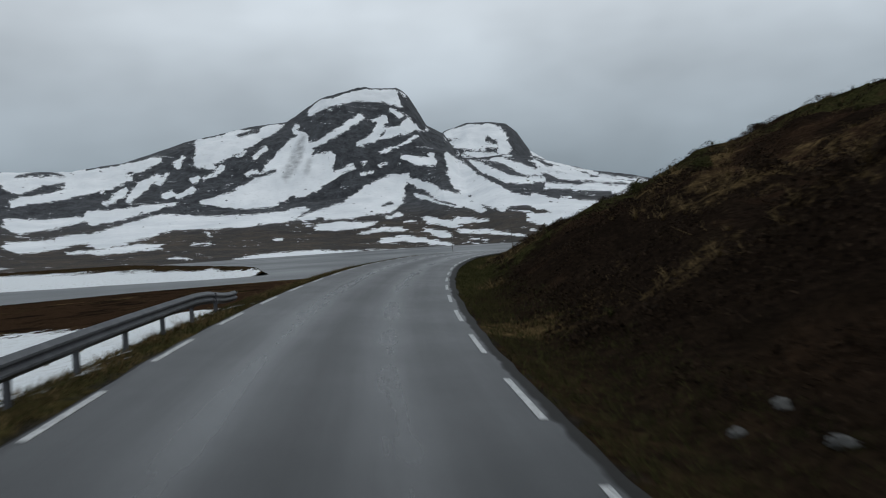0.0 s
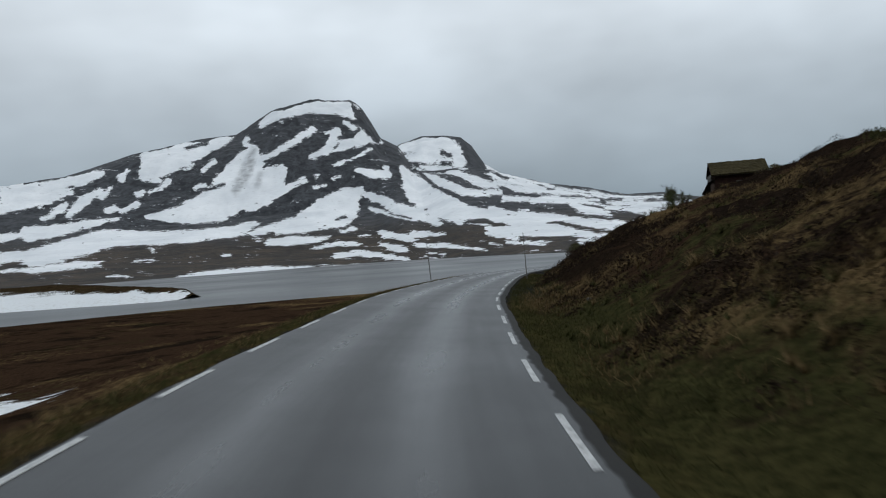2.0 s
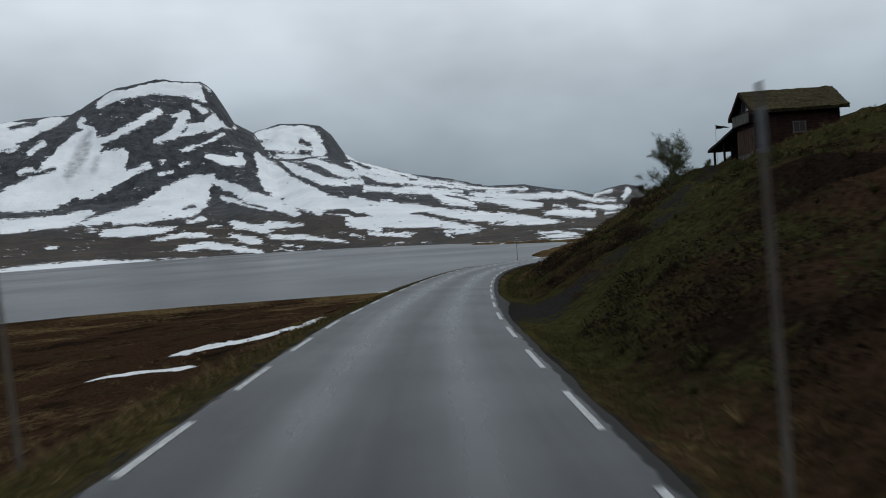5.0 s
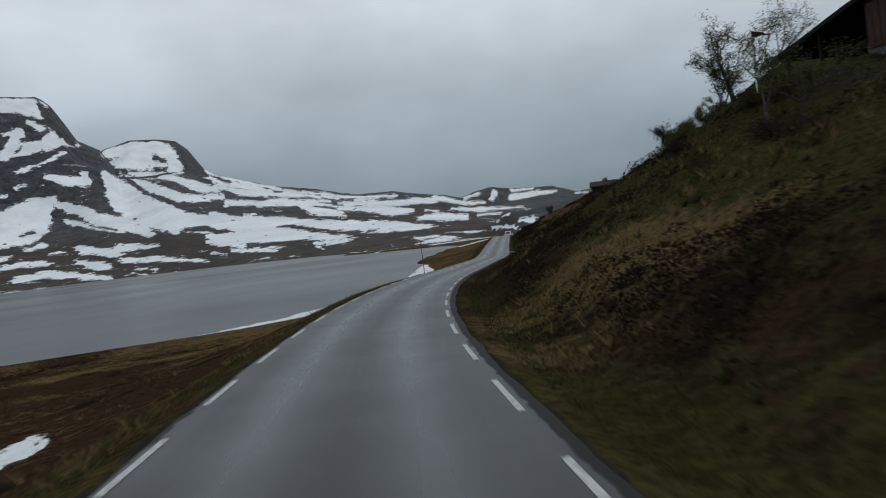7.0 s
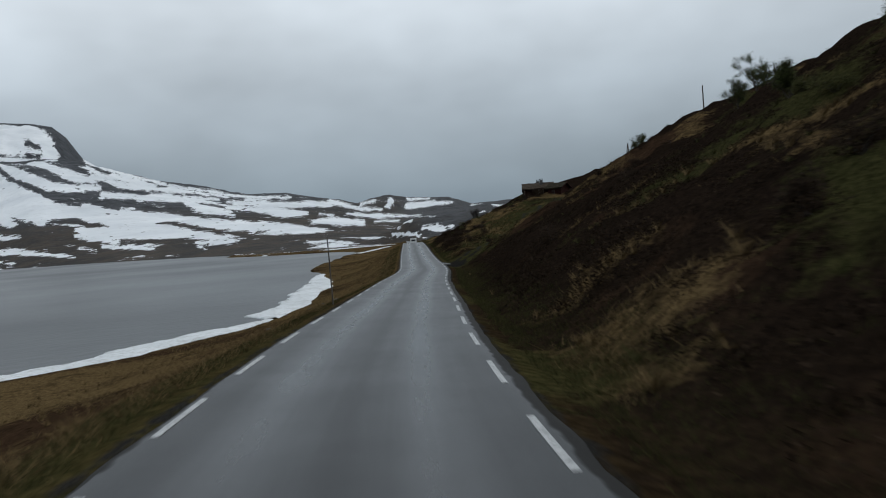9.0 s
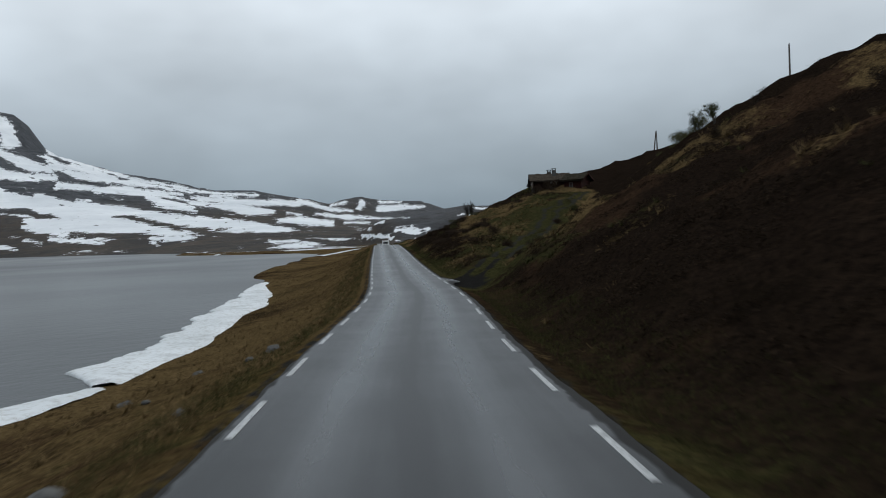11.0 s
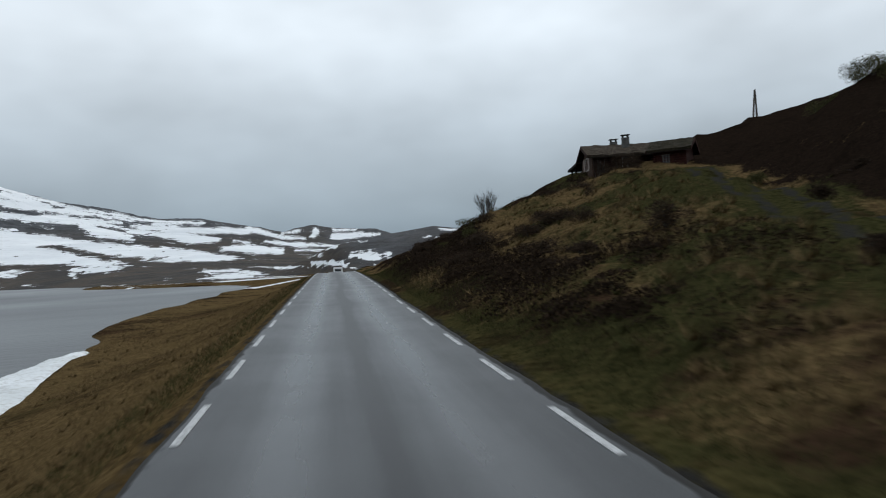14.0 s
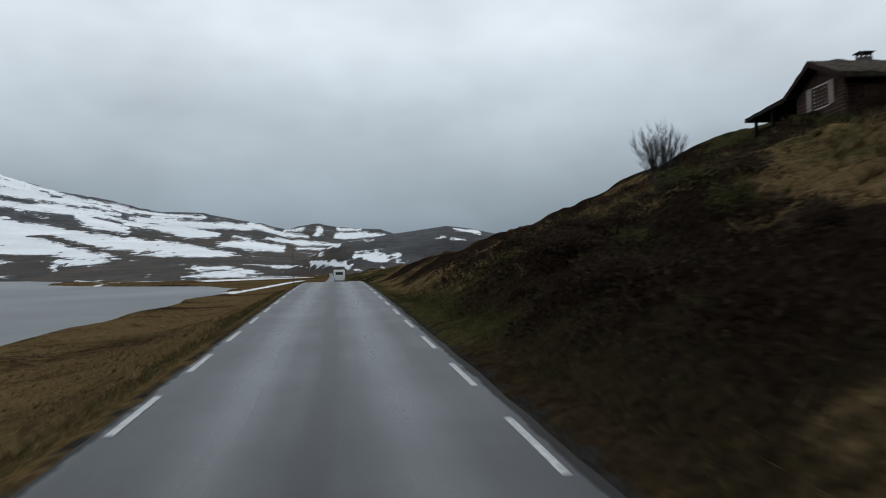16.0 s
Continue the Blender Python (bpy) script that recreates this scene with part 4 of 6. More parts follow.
def build_mountains():
    bearing = spaced((-180, -70, 3), (-70, -36, 0.5), (-36, 40, 0.08), (40, 75, 0.4), (75, 181, 3))
    steps = np.concatenate([np.linspace(0, 1, 150), np.linspace(1, 2, 80)[1:], np.linspace(2, 3, 70)[1:], np.linspace(3, 3.6, 8)[1:]])
    B, U = np.meshgrid(bearing, steps, indexing="ij")
    shore, main_r = far_shore(B), main_range(B)
    # distance grows from the shore over the low hills and the main ridge to the far range
    r = np.where(U < 1, shore + (LOW_R - shore) * U**1.15, np.where(U < 2, LOW_R + (main_r + 120 - LOW_R) * (U - 1), main_r + 120 + (NEXT_R - main_r - 120) * np.minimum(U - 2, 1) + np.maximum(U - 3, 0) * 900))
    x, y, z = mountain_height(B, r)
    me = grid_mesh("mountain", x, y, z, MOUNTAIN)
    e = np.degrees(np.arctan2(z, r))
    bw = B + 0.22 * fbm(B / 0.5, e / 0.22, 4, 15, 0.6)
    ew = e + 0.09 * fbm(B / 0.5, e / 0.22, 4, 16, 0.6)
    teeth = 0.45 * fbm(B / 0.8, e / 0.07, 3, 17) * smooth(4.0, 1.6, e) * smooth(25, 22, B)
    bw = bw + teeth
    band = fbm(B / 2.2, (e + 0.10 * B) / 0.3, 4, 81, 0.6)
    field = np.minimum(-0.17 + 0.16 * band + 0.14 * fbm(B / 0.7, (e + 0.1 * B) / 0.12, 3, 83) + 0.10 * ((B < -36) | (B > 38)), 0.12)
    for part_of, sign in SNOW_PLAN:
        laid(bw, ew, field, part_of, sign)
    # bare rock along the wind-swept crests
    for near in (True, False):
        own = r <= main_r + 60 if near else r > main_r + 200
        crest = np.where(own, e, -9).max(1, keepdims=True)
        rim = 0.07 + 0.16 * fbm(B / 0.9, B * 0 + 5, 3, 93) + (0.05 if near else 0.03) * ((B > -11.5) & (B < 5.2))
        swept = own & (e > crest - rim) & (B > -27) & (B < 6)
        field = np.where(swept, np.minimum(field, -0.15), field)
    # stones that break through the snowfields
    field = np.where(field > 0, np.minimum(field, 0.05 + 0.9 * np.maximum(0.62 - fbm(B / 0.5, e / 0.16, 3, 85), -0.1)), field)
    give(me, "snow", 0.5 + 1.6 * np.clip(field, -0.3, 0.3))
    give(me, "high", np.maximum(smooth(1.2, 3.5, e), 0.75 * smooth(27, 29, B)))
    slide = np.full(B.shape, -1.0)
    laid(bw, ew, slide, [[(-11.5, 8.7, 0.25), (-12.0, 7.6, 0.45), (-12.6, 6.6, 0.5), (-13.3, 5.6, 0.3)], [(-11.2, 6.9, 0.2), (-11.6, 6.1, 0.3)]], 1)
    give(me, "grime", smooth(-0.15, 0.3, slide))
    return tagged(new("backdrop_mountain", me), "dark rocky mountains streaked with fields of old snow", "mountain", kind="structure")


build_mountains()

# ---- road ----
def build_road():
    s = spaced((-60, -16, 1.5), (-16, 320, 0.5), (320, 651, 1.5))
    half = road_half(s) + 0.24 + 0.06 * fbm(s / 1.1, s * 0, 3, 7)
    half_r = road_half(s) + 0.34 + 0.06 * fbm(s / 1.1, s * 0 + 9, 3, 8)
    # paved flares at the mouths of the two tracks
    half_r = half_r + 0.75 * np.exp(-(((s - 220.0) / 1.9) ** 2)) + 0.22 * np.exp(-(((s - 100) / 3.0) ** 2))
    cross = np.linspace(-1, 1, 41)
    S = np.repeat(s[:, None], 41, 1)
    V = np.where(cross < 0, cross * half[:, None], cross * half_r[:, None])
    x, y, z = on_road(S, V)
    z = z - 0.10 * np.exp(-(((S - 220) / 1.9) ** 2)) * np.clip(V - 2.5, 0, 1) + 0.004 * fbm(x / 4.0, y / 4.0, 2, 9) - 0.06 * np.abs(cross) ** 44 - 0.018 * (np.exp(-((V + 1.0) / 0.35) ** 2) + np.exp(-((V - 1.0) / 0.35) ** 2))
    me = grid_mesh("road", x, y, z, ASPHALT)
    give(me, "across", V)
    give(me, "along", S)
    give(me, "track", np.exp(-((V + 1.0) / 0.4) ** 2) + np.exp(-((V - 0.95) / 0.4) ** 2))
    give(me, "crown", np.exp(-((V - 0.05 - 0.1 * fbm(S / 11, S * 0, 2, 3)) / 0.15) ** 2) * (0.35 + 0.65 * smooth(150, 230, S)))
    give(me, "edge", 1.3 * smooth(0.06, 0.22, np.abs(V) - road_half(S)) * (1 - 0.7 * np.exp(-(((S - 220) / 2.0) ** 2)) * (V > 0)))
    return tagged(new("road", me), "narrow wet grey asphalt road with worn wheel tracks", "road", kind="structure")


road = build_road()


def lay_dash(s0, side):
    """One painted edge dash: a thin strip that follows the road."""
    ss = np.linspace(s0, s0 + 2.2, 5)
    bm = bmesh.new()
    rows = []
    for s in ss:
        mid = side * float(road_half(s))
        rows.append([bm.verts.new([float(c) for c in on_road(s, mid + w)] ) for w in (-0.045, 0.045)])
    for r in rows:
        for vtx in r:
            vtx.co.z += 0.009
    for a, b in zip(rows, rows[1:]):
        bm.faces.new((a[0], a[1], b[1], b[0]))
    made = bmesh.ops.extrude_face_region(bm, geom=list(bm.faces))
    for vtx in (g for g in made["geom"] if isinstance(g, bmesh.types.BMVert)):
        vtx.co.z -= 0.03
    bmesh.ops.recalc_face_normals(bm, faces=bm.faces)
    return part("edge_dash", bm, PAINT, road)


for k in range(-4, 130):
    lay_dash(float(np.interp(k, [-4, 2, 14, 22, 37, 50, 65, 130], [-19.4, 6.4, 57.6, 91.5, 155.6, 213.1, 278.0, 558.0])), -1)
    lay_dash(float(np.interp(k, [-4, 0, 12, 22, 34, 40, 50, 62, 130], [-19.0, -1.7, 50.5, 92.9, 144.8, 171.0, 216.2, 267.3, 558.0])), 1)

# a thin painted line across the mouth of the upper track
line_bm = bmesh.new()
ends = [[Vector([float(c) for c in on_road(s0 + ds, v0)]) + Vector((0, 0, dz)) for ds in (-0.04, 0.04)] for s0, v0, dz in ((219.6, 2.25, 0.009), (220.0, 2.5, 0.009), (220.4, 2.95, -0.035))]
for a, b in zip(ends, ends[1:]):
    slab(line_bm, [a[0], a[1], b[1], b[0]], 0.02, Vector((0, 0, -1)))
part("mouth_line", line_bm, PAINT, road)

# ---- along the road ----
def build_guardrail():
    rail = empty("guardrail", pose(0, 0, 0), "weathered galvanised steel guardrail on short posts beside the road", "guardrail")
    ss = np.arange(-16, 14.6, 0.6)
    prof = [(0.0, -0.155), (0.03, -0.12), (0.075, -0.085), (0.075, -0.05), (0.02, -0.01), (0.02, 0.01), (0.075, 0.05), (0.075, 0.085), (0.03, 0.12), (0.0, 0.155)]
    bm = bmesh.new()
    rows = []
    for s in ss:
        sink = 0.36 * float(smooth(8.5, 14.4, s))
        out = 0.5 * float(smooth(9, 14.4, s))
        x0, y0, z0 = land(s, -3.75 - out)
        x1, y1, _ = on_road(s, -2.75 - out)
        side = Vector((float(x1) - x0, float(y1) - y0, 0)).normalized()
        z = float(on_road(s, -3)[2]) + 0.33 - sink
        rows.append([bm.verts.new(Vector((x0, y0, z + h)) + side * (d + 0.09)) for d, h in prof] + [bm.verts.new(Vector((x0, y0, z + h)) + side * (d + 0.086)) for d, h in reversed(prof)])
    n = len(rows[0])
    for a, b in zip(rows, rows[1:]):
        for k in range(n):
            bm.faces.new((a[k], a[(k + 1) % n], b[(k + 1) % n], b[k]))
    bm.faces.new(rows[0])
    bm.faces.new(rows[-1][::-1])
    bmesh.ops.recalc_face_normals(bm, faces=bm.faces)
    part("rail", bm, STEEL, rail, "corrugated steel rail")
    for k in range(14):
        s = 10.9 - 2.13 * k
        x, y, z = land(s, -3.75)
        top = float(on_road(s, -3)[2]) + 0.45 - 0.36 * float(smooth(8.5, 14.4, s))
        t = np.interp(s, RS, RT[:, 0]), np.interp(s, RS, RT[:, 1])
        turn = Matrix.Rotation(math.atan2(t[1], t[0]), 4, "Z")
        bm = bmesh.new()
        low = z - 0.4
        box(bm, x, y, (top + low) / 2, 0.10, 0.012, top - low, turn)
        for d in (-0.05, 0.05):
            box(bm, x + d * t[0], y + d * t[1], (top + low) / 2, 0.012, 0.07, top - low, turn)
        part("post", bm, STEEL, rail)
    return rail


build_guardrail()


def snow_pole(s, v, height, lean):
    """A bamboo-thin stake that marks the road's edge in winter."""
    x, y, z = land(s, v)
    ob = empty("snow_pole", pose(x, y, z), "thin dark snow marker pole stuck in the verge", "pole", "snow poles along the road")
    bm = bmesh.new()
    a = Vector((x, y, z - 0.3))
    b = Vector((x + lean[0], y + lean[1], z + height))
    tube(bm, [a, a.lerp(b, 0.5), b], [0.034, 0.03, 0.022], 7)
    p = part("stake", bm, POST_WOOD, ob)
    p.matrix_parent_inverse = ob.matrix_world.inverted()
    bm = bmesh.new()
    tube(bm, [a.lerp(b, 0.86), a.lerp(b, 0.95)], [0.03, 0.029], 7)
    p = part("reflector_band", bm, STEEL, ob, "pale reflector band")
    p.matrix_parent_inverse = ob.matrix_world.inverted()


snow_pole(81, -4.4, 3.6, (-0.18, 0.0))
snow_pole(77.4, 3.15, 3.4, (-0.08, 0.0))
snow_pole(170.3, -2.85, 2.85, (-0.03, 0.0))
snow_pole(321.5, -3.0, 3.2, (0.0, 0.02))


def utility_mast(name, x, y, base, top, spread, label):
    """A timber power-line pole; with spread, a braced pair that meet at the top."""
    ob = empty(name, pose(x, y, base), label, "utility pole", "power line over the hill")
    legs = [(-spread, 0), (0.15, 0)] if spread else [(0, 0)]
    for dx, dy in legs:
        bm = bmesh.new()
        tube(bm, [(x + dx, y + dy, base - 0.8), (x + dx * 0.1, y, top)], [0.13, 0.09], 8)
        part("pole", bm, POST_WOOD, ob).matrix_parent_inverse = ob.matrix_world.inverted()
    bm = bmesh.new()
    tube(bm, [(x - 0.12, y, top - 0.05), (x + 0.12, y, top + 0.12)], [0.05, 0.045], 6)
    part("insulator", bm, STONE, ob).matrix_parent_inverse = ob.matrix_world.inverted()


def at_xy(x, y):
    """Road coordinates of a place."""
    j = int(np.argmin(np.hypot(RC[:, 0] - x, RC[:, 1] - y)))
    ox, oy = x - RC[j, 0], y - RC[j, 1]
    return RS[j] + ox * RT[j, 0] + oy * RT[j, 1], ox * RT[j, 1] - oy * RT[j, 0]


def height_at(x, y):
    return float(ground_height(*at_xy(x, y)))


utility_mast("utility_pole", 152.1, 270.8, height_at(152.1, 270.8), 16.7, 0.9, "grey timber power-line pole with a leaning brace")
utility_mast("utility_pole", 127.2, 228.7, height_at(127.2, 228.7), 20.8, 0, "single grey timber pole on the hilltop")

# ---- floating ledge of old ice on the near shore ----
def build_ice(s0, s1, widths, seed):
    """A shelf of rotten ice: a lumpy top, an undercut ragged outer rim."""
    s = np.arange(s0, s1, 0.4)
    shore = shore_at(s)
    wide = table(s, widths) * (1 + 0.30 * fbm(s / 2.2, s * 0, 4, seed))
    inner = shore + 0.9
    outer = shore - np.maximum(wide, 0.15)
    q = np.array([0.0, 0.12, 0.3, 0.5, 0.75, 0.95, 1.0, 1.0, 0.5, 0.0])
    h = np.array([0.10, 0.2, 0.24, 0.22, 0.2, 0.16, 0.08, -0.15, -0.2, -0.15])
    S = np.repeat(s[:, None], len(q), 1)
    V = inner[:, None] + (outer - inner)[:, None] * q[None, :]
    x, y, _ = on_road(S, V)
    z = LAKE_Z + h[None, :] + 0.07 * fbm(x / 1.1, y / 1.1, 3, 19)
    return tagged(new("ice_ledge", grid_mesh("ice_ledge", x, y, z, SNOW)), "white ledge of old lake ice along the grassy shore", "ice", "ice along the shore")


build_ice(177, 207.4, [(177, 0.4), (184, 3.4), (194, 3.6), (202, 2.2), (207.4, 0.1)], 6)
build_ice(208.6, 281, [(208.6, 0.3), (213, 3.2), (228, 2.6), (245, 3.3), (256, 3.0), (268, 1.8), (281, 0.3)], 16)


def build_spit():
    """A low dark spit of land that runs out into the lake, with a snowfield on its near side."""
    u, w = np.linspace(0, 1, 160), np.linspace(-1, 1, 28)
    U, W = np.meshgrid(u, w, indexing="ij")
    out = 330 * U**1.6
    near = 246 + 3 * fbm(U * 14, U * 0, 3, 24)
    away = np.minimum(262 + 1.9 * out, 640) + 4 * fbm(U * 17, U * 0 + 4, 3, 27)
    cx, cy, half = -62 - out, (near + away) / 2, (away - near) / 2
    x, y = cx + 3 * W, cy + W * half
    dome = np.clip((1 - np.abs(W)) * half / 7, 0, 1)
    z = LAKE_Z - 0.5 + dome * (0.9 + 1.3 * smooth(0, 0.12, U)) + 1.2 * dome * smooth(0.1, 0.45, W) + 0.25 * fbm(x / 6, y / 6, 3, 25) * dome
    me = grid_mesh("spit", x, y, z, MOOR)
    give(me, "verge", 0 * U)
    give(me, "gravel", 0 * U)
    give(me, "snow", np.clip(0.5 + 1.3 * (0.2 - W) + 0.35 * fbm(U * 20, W * 3, 3, 26) - 0.25 * smooth(0.05, 0.0, U), 0, 1))
    return tagged(new("ground_spit", me), "low dark spit with snow lying on its near side", "ground", kind="structure")


build_spit()

# ---- stones ----
def rock_mesh(seed, material):
    bm = bmesh.new()
    bmesh.ops.create_icosphere(bm, subdivisions=2, radius=1.0)
    for v in bm.verts:
        n = noise.noise(v.co * 1.3 + Vector((seed * 7.1, 0, 3))) * 0.45 + noise.noise(v.co * 3.1 + Vector((seed, 5, 0))) * 0.16
        v.co = v.co * (1 + n)
        v.co.z *= 0.62
    me = bpy.data.meshes.new("boulder")
    bm.to_mesh(me)
    bm.free()
    me.materials.append(material)
    return me


rocks = [rock_mesh(k, STONE) for k in range(5)]
rng = random.Random(5)
for k in range(10):
    if k < 8:
        s = rng.uniform(176, 206)
        v = -3.6 - rng.random() ** 1.5 * 7
    else:
        s, v = rng.uniform(178, 204), rng.uniform(-9, -4)
    x, y, z = land(s, v)
    r = rng.uniform(0.10, 0.24)
    ob = new("boulder", rocks[k % 5])
    ob.matrix_world = pose(x, y, z + 0.02, rng.uniform(-12, 12), rng.uniform(-12, 12), rng.uniform(0, 360)) @ Matrix.Diagonal((r * rng.uniform(0.8, 1.4), r, r, 1))
    tagged(ob, "grey lichen-spotted boulder half sunk in the heather", "boulder", "boulders on the moor")

# pale stones that lie bare on the dark slope above the road
for k, (s, v, r) in enumerate(((-2.2, 4.4, 0.08), (-2.0, 5.0, 0.11), (-3.2, 4.9, 0.12), (46.4, 5.3, 0.08))):
    x, y, z = land(s, v)
    ob = new("boulder", rocks[k % 5])
    ob.matrix_world = pose(x, y, z + 0.3 * r, 10 * (k % 3), -8, 77 * k) @ Matrix.Diagonal((r * 1.25, r, r * 1.1, 1))
    tagged(ob, "pale grey stone lying bare on the heather slope", "boulder", "boulders on the moor")

# ---- cabins ----
def turf_slab(corners, thick, bumps=0.10, seed=0):
    """A grass roof half: a thick sheet with an uneven top."""
    bm = bmesh.new()
    c = [Vector(p) for p in corners]
    nu, nv = 14, 8
    top, low = [], []
    up = (c[1] - c[0]).cross(c[3] - c[0]).normalized()
    if up.z < 0:
        up = -up
    for i in range(nu + 1):
        for j in range(nv + 1):
            p = c[0].lerp(c[1], i / nu).lerp(c[3].lerp(c[2], i / nu), j / nv)
            top.append(bm.verts.new(p + up * (thick + bumps * noise.noise(p * 1.7 + Vector((seed, 0, 0))))))
            low.append(bm.verts.new(p))
    at = lambda i, j: i * (nv + 1) + j
    for i in range(nu):
        for j in range(nv):
            bm.faces.new((top[at(i, j)], top[at(i + 1, j)], top[at(i + 1, j + 1)], top[at(i, j + 1)]))
            bm.faces.new((low[at(i, j)], low[at(i, j + 1)], low[at(i + 1, j + 1)], low[at(i + 1, j)]))
    rim = [(i, 0) for i in range(nu + 1)] + [(nu, j) for j in range(1, nv + 1)] + [(i, nv) for i in range(nu - 1, -1, -1)] + [(0, j) for j in range(nv - 1, 0, -1)]
    for (i, j), (k, l) in zip(rim, rim[1:] + rim[:1]):
        bm.faces.new((top[at(i, j)], low[at(i, j)], low[at(k, l)], top[at(k, l)]))
    bmesh.ops.recalc_face_normals(bm, faces=bm.faces)
    return bm


def window(house, wall_x, y, z, w, h, facing, frame_mat, bars=2):
    """A framed window on a gable (facing 'x') or a side wall (facing 'y'), standing a little proud."""
    def bx(a, b, c, d, e, f, thick):
        m = bmesh.new()
        if facing == "x":
            box(m, wall_x - 0.03, y + a, z + b, thick, c, d, None, 0.01)
        else:
            box(m, y + a, wall_x - 0.03, z + b, c, thick, d, None, 0.01)
        return m
    pane = part("window", bx(0, 0, w, h, 0, 0, 0.03), GLASS, house, "dark glass window")
    t = 0.09
    for a, b, c, d in ((0, h / 2, w + 2 * t, t), (0, -h / 2, w + 2 * t, t), (-w / 2, 0, t, h), (w / 2, 0, t, h)):
        part("frame", bx(a, b, c, d, 0, 0, 0.09), frame_mat, pane)
    for k in range(1, bars):
        part("glazing_bar", bx(-w / 2 + w * k / bars, 0, 0.05, h, 0, 0, 0.07), frame_mat, pane)


def log_wall(house, x0, y0, x1, y1, z0, z1, material, thick=0.16, course=0.19):
    """A wall of stacked logs, each a piece of its own."""
    n = max(1, round((z1 - z0) / course))
    h = (z1 - z0) / n
    d = Vector((x1 - x0, y1 - y0, 0))
    turn = Matrix.Rotation(math.atan2(d.y, d.x), 4, "Z")
    wall = bmesh.new()
    box(wall, (x0 + x1) / 2, (y0 + y1) / 2, (z0 + z1) / 2, d.length, thick * 0.7, z1 - z0, turn)
    core = part("wall", wall, material, house)
    bm = bmesh.new()
    box(bm, 0, 0, 0, d.length + 0.25, thick, h * 0.96, turn, 0.035)
    me = bpy.data.meshes.new("log")
    bm.to_mesh(me)
    bm.free()
    me.materials.append(material)
    for k in range(n):
        ob = new("log", me)
        ob.parent = core
        ob.location = ((x0 + x1) / 2, (y0 + y1) / 2, z0 + h * (k + 0.5))


def gable_fill(house, x, half, z0, z1, material):
    """The boarded triangle over a gable wall."""
    n = 12
    core = None
    for k in range(n):
        a, b = -half + 2 * half * k / n, -half + 2 * half * (k + 1) / n
        za, zb = (z0 + (z1 - z0) * (1 - abs(t) / half) for t in (a, b))
        bm = bmesh.new()
        proud = 0.012 * (k % 2)
        q = [bm.verts.new(p) for p in ((x - proud, a, z0), (x - proud, b, z0), (x - proud, b, zb), (x - proud, a, za))]
        back = [bm.verts.new(v.co + Vector((0.1, 0, 0))) for v in q]
        bm.faces.new(q)
        bm.faces.new(back[::-1])
        for i in range(4):
            bm.faces.new((q[i], back[i], back[(i + 1) % 4], q[(i + 1) % 4]))
        bmesh.ops.recalc_face_normals(bm, faces=bm.faces)
        bmesh.ops.remove_doubles(bm, verts=bm.verts, dist=0.001)
        part("gable_board", bm, material, house)


def chimney(house, x, y, z0, z1, w=0.62):
    bm = bmesh.new()
    box(bm, x, y, (z0 + z1) / 2, w, w * 0.85, z1 - z0, None, 0.03)
    c = part("chimney", bm, STONE, house, "grey stone chimney")
    bm = bmesh.new()
    for dx, dy in ((-1, -1), (1, -1), (-1, 1), (1, 1)):
        box(bm, x + dx * w * 0.38, y + dy * w * 0.32, z1 + 0.10, 0.09, 0.09, 0.2)
    box(bm, x, y, z1 + 0.23, w * 1.25, w * 1.1, 0.06, None, 0.01)
    part("chimney_cap", bm, STONE, c, "slate slab on short legs")


